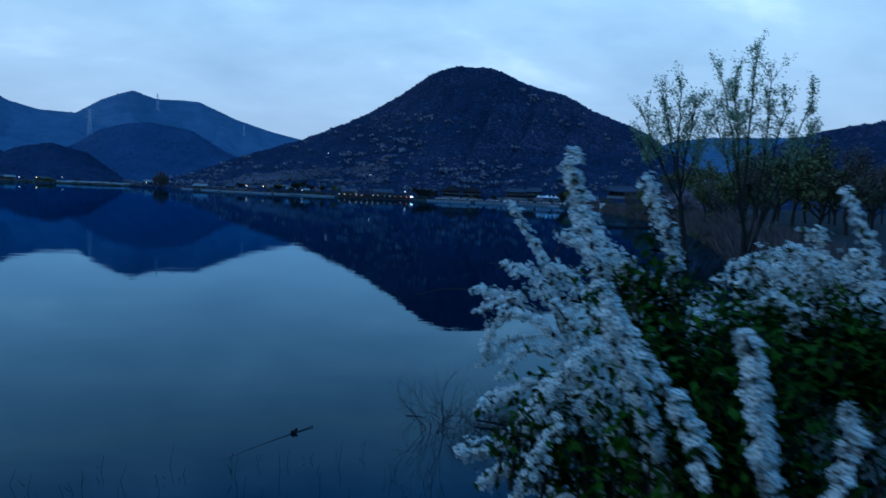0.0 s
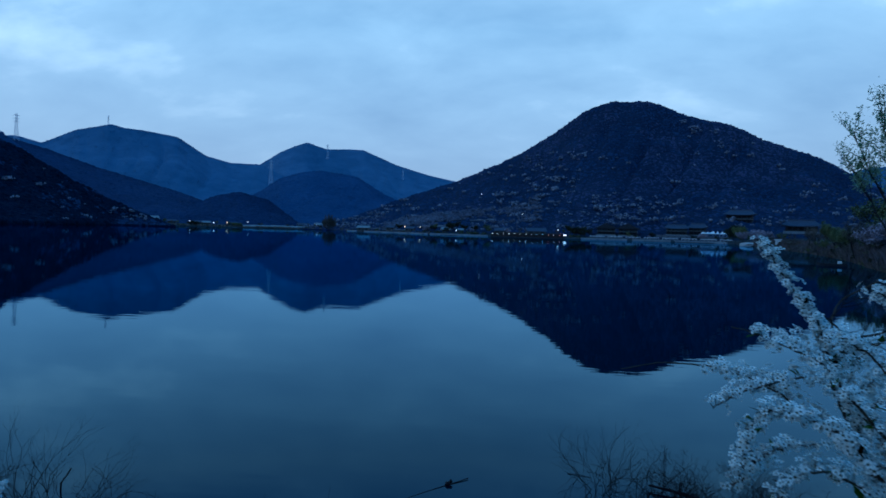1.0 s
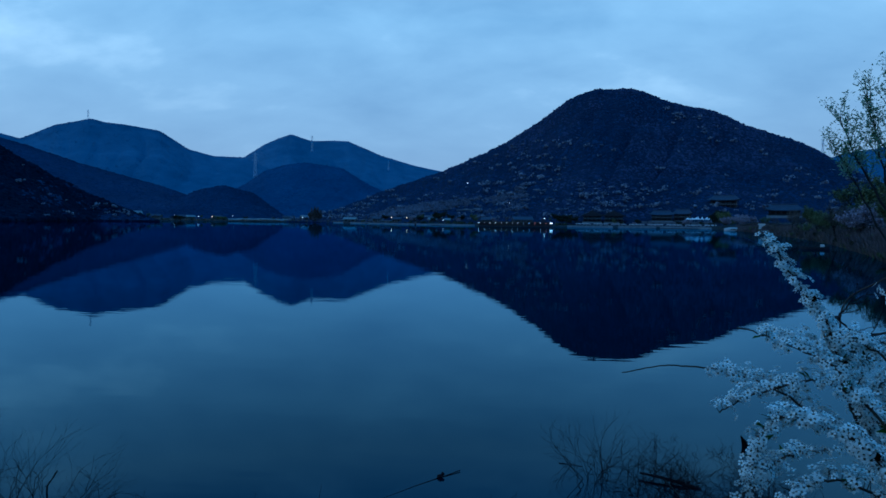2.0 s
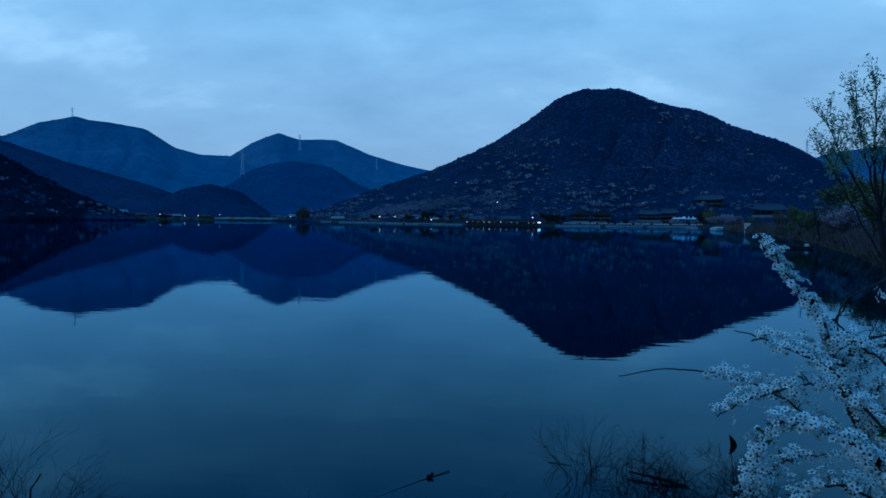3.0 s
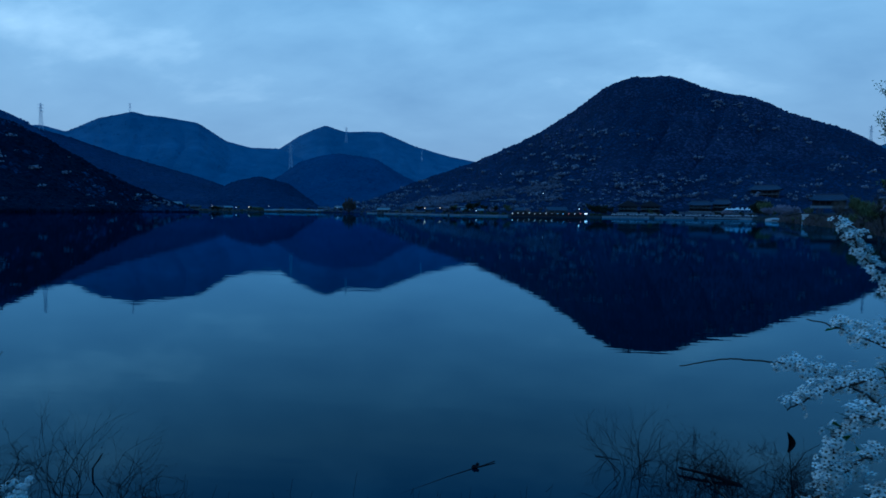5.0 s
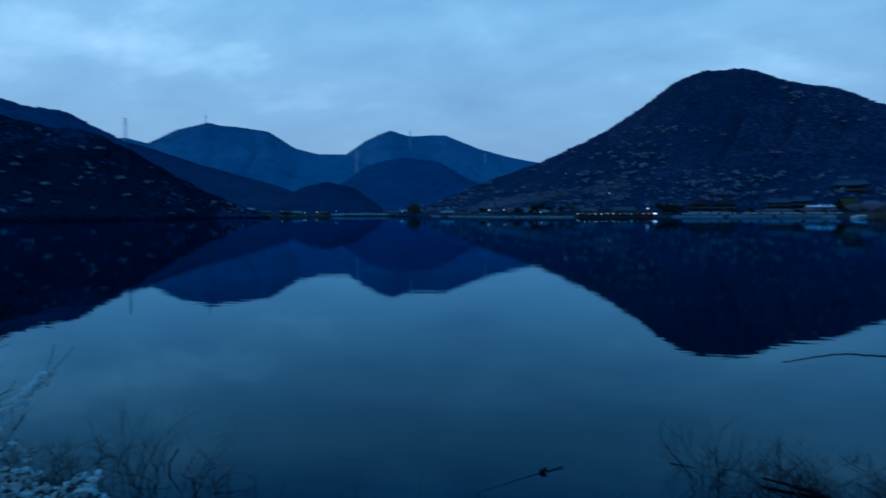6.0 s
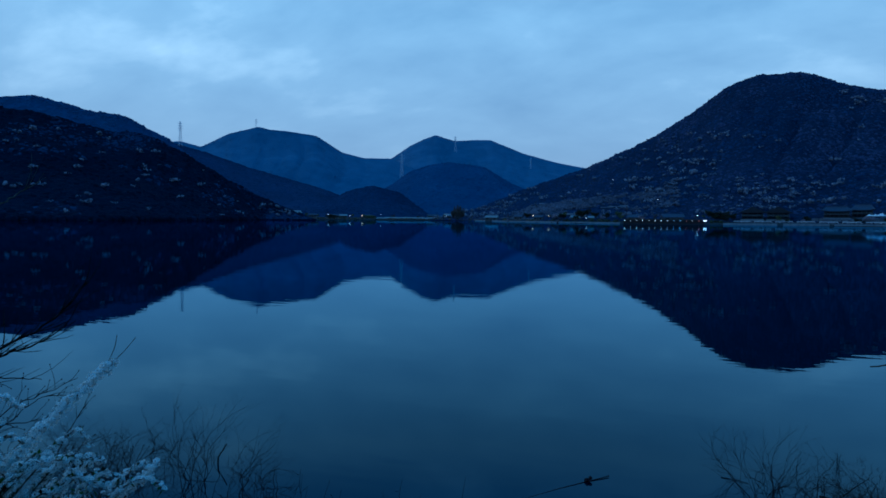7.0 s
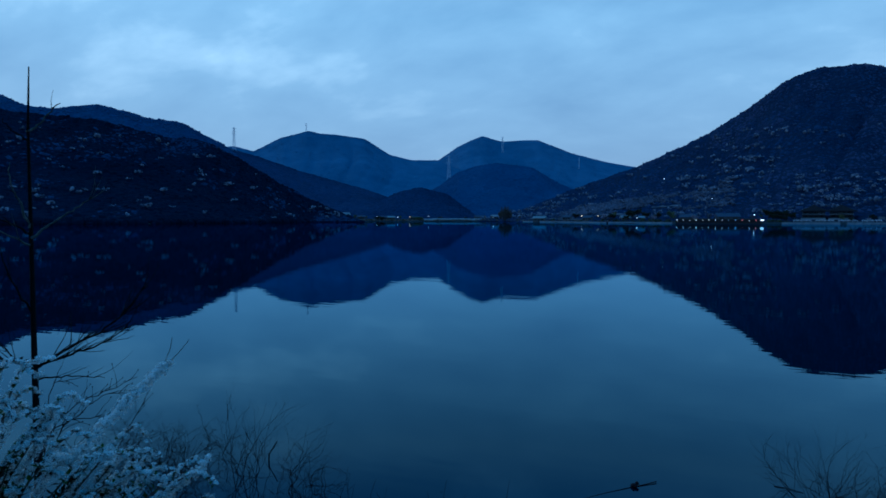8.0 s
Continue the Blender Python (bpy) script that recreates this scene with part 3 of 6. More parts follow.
hill_b.build("hill_far_north", "distant haze-blue wooded double-topped hill", M_FOREST_FAR)
hill_b.forest("forest", "distant woodland tinted with blue haze", 15000, 2.8, 5.4, M_FOREST_FAR, 14, 0.15, sink=0.78)
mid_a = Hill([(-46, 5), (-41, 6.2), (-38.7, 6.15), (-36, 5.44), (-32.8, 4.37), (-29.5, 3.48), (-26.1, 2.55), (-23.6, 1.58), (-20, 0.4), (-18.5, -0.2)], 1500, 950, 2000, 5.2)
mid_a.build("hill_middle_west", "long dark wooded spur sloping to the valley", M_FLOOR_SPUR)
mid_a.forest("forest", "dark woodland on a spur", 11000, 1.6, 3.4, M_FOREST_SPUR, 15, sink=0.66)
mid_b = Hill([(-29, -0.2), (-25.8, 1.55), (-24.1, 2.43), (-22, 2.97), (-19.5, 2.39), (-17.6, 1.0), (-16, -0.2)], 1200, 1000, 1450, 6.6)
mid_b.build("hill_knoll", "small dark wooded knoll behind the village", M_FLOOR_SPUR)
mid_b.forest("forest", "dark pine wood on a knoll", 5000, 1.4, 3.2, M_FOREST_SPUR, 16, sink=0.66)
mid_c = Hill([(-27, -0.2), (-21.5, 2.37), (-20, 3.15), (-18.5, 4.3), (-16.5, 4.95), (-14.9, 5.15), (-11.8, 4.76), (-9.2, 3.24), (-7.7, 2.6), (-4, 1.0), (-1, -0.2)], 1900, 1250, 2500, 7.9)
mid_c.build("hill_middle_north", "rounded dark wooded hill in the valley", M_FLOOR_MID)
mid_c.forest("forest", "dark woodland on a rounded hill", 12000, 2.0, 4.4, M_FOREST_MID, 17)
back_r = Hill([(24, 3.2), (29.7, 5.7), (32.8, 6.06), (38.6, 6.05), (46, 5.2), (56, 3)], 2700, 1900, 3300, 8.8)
back_r.build("hill_far_east", "distant ridge behind the trees, hazed pale blue", M_FOREST_FAR)
back_r.forest("forest", "distant woodland tinted with blue haze", 8000, 3.4, 6, M_FOREST_FAR, 18, 0.3)
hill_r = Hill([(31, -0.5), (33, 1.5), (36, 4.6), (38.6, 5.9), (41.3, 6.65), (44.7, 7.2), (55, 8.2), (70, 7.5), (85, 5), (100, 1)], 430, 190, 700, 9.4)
hill_r.build("hill_east", "low dark wooded hill beside the lake", M_FLOOR_FOREST)
hill_r.forest("forest", "brown and dark green woodland on a low hill", 16000, 0.7, 1.9, M_FOREST, 19, bare=M_FOREST_BARE, share=0.5)
back_s = Hill([(96, 1), (120, 7), (150, 9), (180, 8), (210, 9), (240, 8), (262, 2)], 900, 500, 1500, 3.3)
back_s.build("hill_south", "wooded hill behind the lake road", M_FLOOR_FOREST)


# ---- the far shore ----
def gz_at(p):
    return float(ground_height(p[0], p[1]))


def hall(at, turn, w, d, h, roof_h, storeys, label, windows=4, gable=False):
    """A timber hall with a tiled, upswept hip roof on a stone platform."""
    e = thing("hall", label, "hall", at, turn, "tiled halls by the lake")
    g = Geo()
    g.box(0, 0, 0.3, w * 1.04, d * 1.04, 1.4)
    part("platform", g, M_CONCRETE, e)
    g = Geo()
    g.box(0, 0, 1.0 + h * 0.5, w * 0.92, d * 0.9, h)
    wall = part("wall", g, M_TIMBER, e)
    for s in range(storeys):
        for k in range(windows):
            x = (k + 0.5) / windows * w * 0.86 - w * 0.43
            g = Geo()
            hh = h / storeys
            g.box(x, -d * 0.452, 1.0 + hh * (s + 0.52), w * 0.86 / windows * 0.72, 0.12, hh * 0.55)
            win = part("window", g, M_GLASS, wall)
    for k in range(windows + 1):
        x = k / windows * w * 0.94 - w * 0.47
        g = Geo()
        g.tube([(x, -d * 0.49, 0.9), (x, -d * 0.49, 1.0 + h)], 0.22, 0.2, 7)
        part("post", g, M_TIMBER, e)
    if storeys > 1:
        g = Geo()
        g.box(0, -d * 0.53, 1.0 + h * 0.5, w * 1.0, 1.3, 0.18)
        for k in range(16):
            g.box(-w * 0.48 + k * w * 0.064, -d * 0.53 - 0.6, 1.5 + h * 0.5, 0.09, 0.09, 0.9)
        g.box(0, -d * 0.53 - 0.6, 1.95 + h * 0.5, w * 0.98, 0.1, 0.1)
        part("balcony", g, M_CONCRETE, e, "pale balcony with railing")
    n, mrows = 14, 7
    verts, faces = [], []
    full_w, full_d = w, d
    if gable:  # the ridge runs from front to back
        w, d = full_d, full_w
    z0 = 1.0 + h - 0.2
    for side in (-1, 1):
        base = len(verts)
        for j in range(mrows):
            v = j / (mrows - 1)
            for i in range(n):
                u = i / (n - 1) * 2 - 1
                half = w * 0.58 if gable else w * 0.60 * (1 - v) + w * 0.40 * v
                x = u * half
                y = side * d * 0.68 * (1 - v)
                z = z0 + (roof_h * (0.88 * v + 0.12 * v * v) if gable else roof_h * (0.55 * v + 0.45 * v * v) + (1 - v) * 0.9 * abs(u) ** 3.5)
                verts.append((x, y, z))
        for j in range(mrows - 1):
            for i in range(n - 1):
                a = base + j * n + i
                f = (a, a + 1, a + n + 1, a + n)
                faces.append(f if side < 0 else f[::-1])
    for s in (0, n - 1):
        for j in range(mrows - 1):
            a, b = j * n + s, mrows * n + j * n + s
            f = (a, a + n, b + n, b)
            faces.append(f if s == 0 else f[::-1])
    verts += [(x, y, z - 0.35) for x, y, z in verts[:n]] + [(x, y, z - 0.35) for x, y, z in verts[mrows * n:mrows * n + n]]
    k = 2 * mrows * n
    for i in range(n - 1):
        faces.append((i + 1, i, k + i, k + i + 1))
        b = mrows * n
        faces.append((b + i, b + i + 1, k + n + i + 1, k + n + i))
        faces.append((k + i, k + n + i, k + n + i + 1, k + i + 1))
    g = Geo()
    if gable:
        verts = [(y, x, z) for x, y, z in verts]
        faces = [f[::-1] for f in faces]
    ends = 2 * (mrows - 1) * (n - 1)
    g.add(verts, faces[:ends] + faces[ends + 2 * (mrows - 1):])
    g.add(verts, faces[ends:ends + 2 * (mrows - 1)], 1 if gable else 0)
    roof = part("roof", g, [M_TILE, M_TIMBER], e, "grey tiled roof with upswept eaves")
    g = Geo()
    g.tube([(0, -w * 0.41, z0 + roof_h + 0.45), (0, 0, z0 + roof_h + 0.12), (0, w * 0.41, z0 + roof_h + 0.45)], 0.3, 0.3, 6) if gable else g.tube([(-w * 0.41, 0, z0 + roof_h + 0.45), (-w * 0.2, 0, z0 + roof_h + 0.12), (w * 0.2, 0, z0 + roof_h + 0.12), (w * 0.41, 0, z0 + roof_h + 0.45)], 0.3, 0.3, 6)
    part("ridge", g, M_TILE, roof)
    for k in range(0 if gable else 11):
        x = -w * 0.5 + k * w * 0.1
        g = Geo()
        xr = x * 0.72
        g.tube([(x * 1.1, -d * 0.67, z0 + 0.1 + 0.9 * abs(x * 2 / w) ** 3.5), (xr * 1.05, -d * 0.30, z0 + roof_h * 0.42), (xr, 0, z0 + roof_h)], 0.09, 0.09, 4)
        part("tile_rib", g, M_TILE, roof)
    return e


def house(at, turn, w, d, h, roof_h, wall_m, roof_m, label):
    e = thing("house", label, "house", at, turn, "village houses")
    g = Geo()
    g.box(0, 0, h * 0.5 - 0.5, w, d, h + 1.0)
    wall = part("wall", g, wall_m, e)
    g = Geo()
    x, y = w * 0.56, d * 0.60
    g.add([(-x, -y, h - 0.15), (x, -y, h - 0.15), (x, y, h - 0.15), (-x, y, h - 0.15), (-x, 0, h + roof_h), (x, 0, h + roof_h), (-x, -y, h - 0.35), (x, -y, h - 0.35), (x, y, h - 0.35), (-x, y, h - 0.35)],
          [(0, 1, 5, 4), (2, 3, 4, 5), (1, 2, 5), (3, 0, 4), (1, 0, 6, 7), (2, 1, 7, 8), (3, 2, 8, 9), (0, 3, 9, 6), (9, 8, 7, 6)])
    part("roof", g, roof_m, e)
    for k in (-0.3, 0.3):
        g = Geo()
        g.box(k * w, -d * 0.505, h * 0.55, w * 0.18, 0.14, h * 0.35)
        part("window", g, M_GLASS, e)
    g = Geo()
    g.box(0, -d * 0.505, h * 0.34, w * 0.11, 0.14, h * 0.66)
    part("door", g, M_TIMBER, e)
    return e


def bulb_post(at, h, glow_m, r, label):
    e = thing("lamp_post", label, "street lamp", at, 0, "shore lights")
    g = Geo()
    g.tube([(0, 0, -0.5), (0, 0, h)], 0.10, 0.06, 6)
    g.box(0, 0, 0.1, 0.5, 0.5, 0.4)
    part("post", g, M_DARKMETAL, e)
    g = Geo()
    g.ball((0, 0, h + r * 0.8), r, r, r)
    part("bulb", g, glow_m, e, "glowing bulb")
    return e


def face_viewer(az):
    return -radians(az)


# concrete embankment along the water, in lengths with open joints
SEGMENTS = [(-12.5, -5.2, 1.0), (-5.0, 0.3, 1.1), (8.6, 12.6, 1.3), (13.0, 16.2, 1.3), (16.5, 20.6, 1.3)]
for a0, a1, hh in SEGMENTS:
    e = thing("embankment", "pale concrete embankment along the lake shore", "embankment", kind="structure")
    steps = max(3, int((a1 - a0) * 2))
    for i in range(steps):
        b0, b1 = a0 + (a1 - a0) * i / steps, a0 + (a1 - a0) * (i + 0.96) / steps
        p, q = polar(b0, float(far_shore(b0)) + 0.5), polar(b1, float(far_shore(b1)) + 0.5)
        c, dv = (p + q) / 2, q - p
        g = Geo()
        g.box(c.x, c.y, hh * 0.5 - 0.3, dv.length, 0.9, hh + 0.6, math.atan2(dv.y, dv.x), taper=0.97)
        g.box(c.x, c.y, hh + 0.08, dv.length, 1.15, 0.16, math.atan2(dv.y, dv.x))
        part("concrete_panel", g, M_CONCRETE, e)

# lakeside terrace wall and white railing before the halls
e = thing("terrace_railing", "white railing on a pale lakeside terrace wall", "railing")
for i in range(38):
    a = 9.4 + i * 0.305
    p = polar(a, 533)
    g = Geo()
    g.box(p.x, p.y, 2.5, 0.16, 0.16, 1.5, face_viewer(a))
    part("post", g, M_AWNING, e)
    if i % 5 != 4:
        q = polar(a + 0.15, 533)
        g = Geo()
        for zz in (2.7, 3.15):
            g.box(q.x, q.y, zz, 2.75, 0.09, 0.20, face_viewer(a))
        part("rail", g, M_AWNING, e)
e = thing("terrace_wall", "pale stone terrace wall above the shore", "wall", kind="structure")
for i in range(19):
    a = 9.7 + i * 0.6
    p = polar(a, 536)
    g = Geo()
    g.box(p.x, p.y, 1.2, 5.2, 1.0, 1.9 + 0.25 * (i % 3), face_viewer(a), taper=0.98)
    part("stone_panel", g, M_STONE, e)

# upper terrace with white awnings
e = thing("terrace_wall", "pale upper terrace wall beneath the awnings", "wall", kind="structure")
for i in range(12):
    a = 15.2 + i * 0.5
    p = polar(a, 552)
    g = Geo()
    g.box(p.x, p.y, 3.6, 4.4, 1.0, 4.0 + 0.2 * (i % 2), face_viewer(a), taper=0.98)
    part("stone_panel", g, M_STONE, e)
rng = random.Random(17)
for i in range(13):
    a = 18.7 + i * 0.155 + rng.uniform(-0.1, 0.1)
    p = polar(a, 553.5 + rng.uniform(0, 8))
    e = thing("awning", "white pointed awning on thin posts", "awning", (p.x, p.y, 5.5), face_viewer(a), "white awnings on the terrace")
    g = Geo()
    hw = rng.uniform(0.8, 1.7)
    peak = rng.uniform(3.2, 4.6)
    g.add([(-hw, -hw, 2.4), (hw, -hw, 2.4), (hw, hw, 2.4), (-hw, hw, 2.4), (rng.uniform(-0.4, 0.4), 0, peak), (-hw, -hw, 2.0), (hw, -hw, 2.0), (hw, hw, 2.0), (-hw, hw, 2.0)],
          [(0, 1, 4), (1, 2, 4), (2, 3, 4), (3, 0, 4), (0, 5, 6, 1), (1, 6, 7, 2), (2, 7, 8, 3), (3, 8, 5, 0)])
    part("canopy", g, M_AWNING, e)
    for sx in (-1, 1):
        for sy in (-1, 1):
            g = Geo()
            g.tube([(sx * hw * 0.95, sy * hw * 0.95, -0.3), (sx * hw * 0.95, sy * hw * 0.95, 2.3)], 0.06, 0.06, 5)
            part("post", g, M_STEEL, e)
for az, dist, w, d, h, rh, st, lab, z in (
        (10.75, 556, 15.5, 11, 5.2, 5.0, 2, "two-storey dark timber hall with grey tiled roof", 3.6),
        (12.6, 558, 15.5, 11, 5.2, 5.0, 2, "two-storey dark timber hall beside its twin", 3.6),
        (16.6, 566, 17.0, 10, 5.2, 3.6, 2, "long dark timber hall with tiled roof", 5.2),
        (18.3, 572, 13.0, 10, 6.0, 4.0, 2, "tall dark timber hall behind the terrace", 5.4),
        (21.5, 640, 23.0, 12, 8.5, 4.6, 2, "large tiled hall raised on the wooded slope", 17.0),
        (25.9, 420, 17.0, 9, 3.2, 3.6, 1, "low hall with broad grey tiled roof", 8.2)):
    p = polar(az, dist, z)
    hall(p, face_viewer(az) + (0.05 if dist < 570 else -0.12), w, d, h, rh, st, lab, 5 if w > 16 else 4, w == 15.5)

# floating restaurant with its string of bulbs
AZ0, AZ1, RD = 0.6, 7.2, 494.0
e = thing("floating_restaurant", "low dark lakeside restaurant strung with small lights", "restaurant")
pa, pb = polar(AZ0, RD), polar(AZ1, RD)
mid, along = (pa + pb) / 2, pb - pa
turn = math.atan2(along.y, along.x)
L = along.length
g = Geo()
g.box(mid.x, mid.y, 0.35, L, 9.0, 0.5, turn)
part("deck", g, M_TIMBER, e)
g = Geo()
g.box(mid.x, mid.y + 1.5, 1.9, L * 0.97, 5.0, 2.7, turn)
part("wall", g, M_TIMBER, e)
g = Geo()
g.box(mid.x, mid.y + 1.0, 3.4, L, 7.5, 0.35, turn)
g.box(mid.x, mid.y + 1.4, 3.75, L * 0.98, 4.0, 0.4, turn, taper=0.92)
part("roof", g, M_DARKMETAL, e)
for k in range(15):
    p = pa + along * (k / 14)
    g = Geo()
    g.tube([(p.x, p.y - 4.0, -1.5), (p.x, p.y - 4.0, 3.3)], 0.10, 0.10, 6)
    part("post", g, M_TIMBER, e)
for k in range(13):
    p = pa + along * ((k + 0.15) / 13.2)
    g = Geo()
    r = 0.20 if k % 3 else 0.27
    g.ball((p.x, p.y - 4.3, 2.75), r, r, r)
    part("bulb", g, (L_WHITE, L_WHITE, L_WHITE, L_WHITE, L_WHITE, L_WHITE, L_WHITE, L_WHITE, L_BLUE, L_BLUE, L_RED, L_WHITE, L_RED)[k], e)
    if k < 12:
        g = Geo()
        q = pa + along * ((k + 1.15) / 13.2)
        g.tube([(p.x, p.y - 4.3, 3.1), ((p.x + q.x) / 2, (p.y + q.y) / 2 - 4.3, 2.95), (q.x, q.y - 4.3, 3.1)], 0.03, 0.03, 4)
        part("cable", g, M_DARKMETAL, e)
p = polar(7.2, RD - 6)
g = Geo()
g.box(p.x, p.y, 2.9, 2.2, 0.25, 0.8, turn)
part("sign", g, L_SIGN, e, "bright white lit sign board")
# lamps on the slope and along the shore road
for az, dist, up, m, r, lab in (
        (-0.4, 700, 36, L_WHITE, 0.36, "white street lamp high on the slope"), (3.4, 640, 14, L_WHITE, 0.36, "small street lamp on the slope"),
        (-7.3, 620, 6, L_WARM, 0.5, "warm street lamp on the shore road"), (-5.9, 600, 6.2, L_WARM, 0.36, "warm lamp by the houses"),
        (-5.4, 600, 6.0, L_WARM, 0.36, "warm lamp by the houses"), (-25.8, 880, 6.5, L_WHITE, 0.38, "white street lamp in the village"),
        (-23.9, 875, 5.0, L_WHITE, 0.5, "bright white lamp at the inlet"), (-21.1, 880, 7.2, L_WHITE, 0.36, "white street lamp in the village"),
        (-15.2, 880, 6.0, L_WHITE, 0.38, "white street lamp at the inlet"), (-22.8, 890, 5.5, L_WARM, 0.5, "dim warm lamp in the village"),
        (-2.6, 560, 4.0, L_WHITE, 0.36, "white lamp on the embankment"), (6.6, 515, 6.5, L_WHITE, 0.4, "white lamp above the restaurant")):
    p = polar(az, dist)
    base = gz_at(p)
    hx = main_hill.at(np.array([az]), np.array([max(0.0, (dist - 540) / 510)])) if az > -5 and dist > 600 else None
    if hx is not None:
        base = float(hx[2][0])
    top = 3.0 + dist * math.tan(radians({-0.4: 3.5, 3.4: 1.77}.get(az, 0))) if az in (-0.4, 3.4) else up
    bulb_post((p.x, p.y, base if az not in (-0.4, 3.4) else top - 6), 6.0 if az in (-0.4, 3.4) else max(1.0, up - base), m, r, lab)

# village houses and plastic tunnels round the inlet
for az, dist, w, d, h, rh, wm, rm, lab in (
        (-29.0, 880, 22, 12, 4.2, 4.0, M_PLASTER, M_SHEET, "large pale-roofed farm building at the water"), (-27.2, 900, 11, 8, 3.2, 2.2, M_PLASTER, M_TILE, "small village house with grey roof"),
        (-25.2, 910, 12, 8, 3.2, 2.4, M_PLASTER, M_TILE, "small village house with grey roof"), (-24.5, 905, 10, 8, 3.4, 2.0, M_PLASTER, M_SHEET, "small pale house in the village"),
        (-22.4, 915, 14, 8, 3.2, 2.4, M_PLASTER, M_TILE, "low village house with grey roof"), (-16.4, 930, 15, 9, 4.0, 2.6, M_PLASTER, M_TILE, "village house behind the plastic tunnels"),
        (-15.0, 960, 13, 9, 4.5, 2.6, M_PLASTER, M_SHEET, "pale house at the foot of the valley"), (-11.0, 700, 13, 8, 3.6, 2.2, M_PLASTER, M_SHEET, "white-roofed house on the shore road"),
        (-8.6, 640, 8, 7, 3.4, 2.0, M_PLASTER, M_TILE, "small house by the shore road"), (-6.8, 590, 8, 7, 3.2, 1.8, M_PLASTER, M_TILE, "small house with lit lamps"),
        (-3.6, 560, 7, 6, 2.8, 1.6, M_PLASTER, M_SHEET, "small pale shed on the embankment"), (-2.2, 556, 5, 5, 2.6, 1.4, M_PLASTER, M_SHEET, "small white kiosk on the embankment"),
        (1.6, 548, 12, 8, 3.4, 2.4, M_PLASTER, M_TILE, "house behind the floating restaurant"), (4.6, 552, 16, 9, 3.8, 2.8, M_PLASTER, M_TILE, "low house with grey roof behind the restaurant")):
    p = polar(az, dist)
    house((p.x, p.y, gz_at(p)), face_viewer(az) + 0.25 * math.sin(az * 3), w, d, h, rh, wm, rm, lab)
for k in range(9):
    az = -21.0 + k * 0.55
    dd = 872 + (k * 5 % 7) * 7
    p = polar(az, dd)
    e = thing("plastic_tunnel", "long low milky plastic growing tunnel", "greenhouse", (p.x, p.y, gz_at(p) - 0.1), face_viewer(az) + 0.06, "growing tunnels")
    g = Geo()
    ln, rr = (15.0, 9.5, 11.0)[k % 3], 2.6
    rows = [[(x, -rr * math.cos(math.pi * j / 10), rr * 0.85 * math.sin(math.pi * j / 10)) for j in range(11)] for x in (-ln / 2, -ln / 6, ln / 6, ln / 2)]
    g.add([q for r in rows for q in r], [(i * 11 + j, i * 11 + j + 1, (i + 1) * 11 + j + 1, (i + 1) * 11 + j) for i in range(3) for j in range(10)] + [tuple(range(10, -1, -1)), tuple(range(33, 44))])
    part("sheet", g, M_SHEET, e)
    for x in (-ln * 0.5, -ln * 0.25, 0, ln * 0.25, ln * 0.5):
        g = Geo()
        g.tube([(x, -2.62 * math.cos(math.pi * j / 8), 2.24 * math.sin(math.pi * j / 8)) for j in range(9)], 0.06, 0.06, 4)
        part("hoop", g, M_STEEL, e)

# white boat, footbridge and float off the eastern shore
p = polar(22.35, 372)
e = thing("boat", "white rounded boat moored by the shore", "boat", (p.x, p.y, 0.0), face_viewer(22.4))
g = Geo()
secs = []
for i in range(13):
    u = i / 12 * 2 - 1
    wd = 1.9 * max(0.04, 1 - abs(u) ** 2.6)
    tall = 0.9 + 1.1 * max(0, 1 - abs(u + 0.15) ** 2.2)
    secs.append([(u * 5.2, wd * math.cos(t), 0.1 + (tall if math.sin(t) > 0 else 0.5) * math.sin(t)) for t in [2 * math.pi * k / 14 for k in range(14)]])
g.add([q for s in secs for q in s], [(i * 14 + k, i * 14 + (k + 1) % 14, (i + 1) * 14 + (k + 1) % 14, (i + 1) * 14 + k) for i in range(12) for k in range(14)] + [tuple(range(13, -1, -1)), tuple(12 * 14 + k for k in range(14))])
part("hull", g, M_HULL, e, smooth=True)
g = Geo()
g.add([(4.2, 0.12, 0.8), (6.6, 0.1, 2.9), (5.9, 0.1, 1.6), (7.0, 0.1, 1.2), (4.2, -0.12, 0.8), (6.6, -0.1, 2.9), (5.9, -0.1, 1.6), (7.0, -0.1, 1.2)],
      [(0, 1, 2), (0, 2, 3), (6, 5, 4), (7, 6, 4), (0, 4, 5, 1), (1, 5, 6, 2), (2, 6, 7, 3), (3, 7, 4, 0)])
part("tail", g, M_HULL, e)
g = Geo()
g.box(-0.6, -1.80, 0.9, 2.6, 0.16, 0.4)
part("window", g, M_GLASS, e)

e = thing("footbridge", "dark footbridge on one pale concrete pier", "bridge")
pd = 262
g = Geo()
q0, q1 = polar(22.9, pd + 14), polar(25.7, pd - 2)
arc = [(q0.x + (q1.x - q0.x) * k / 10, q0.y + (q1.y - q0.y) * k / 10, 3.2 + 0.9 * math.sin(math.pi * k / 10)) for k in range(11)]
for a, b in zip(arc, arc[1:]):
    c = [(a[i] + b[i]) / 2 for i in range(3)]
    g.box(c[0], c[1], c[2], math.dist(a, b) * 1.03, 2.2, 0.5, math.atan2(b[1] - a[1], b[0] - a[0]))
part("deck", g, M_DARKMETAL, e)
p = polar(24.35, pd)
g = Geo()
g.box(p.x, p.y, 1.2, 2.0, 1.6, 4.8, face_viewer(24.35), taper=0.94)
g.box(p.x, p.y, 3.65, 2.5, 2.0, 0.35, face_viewer(24.35))
part("pier", g, M_WHITE, e, "pale concrete pier")
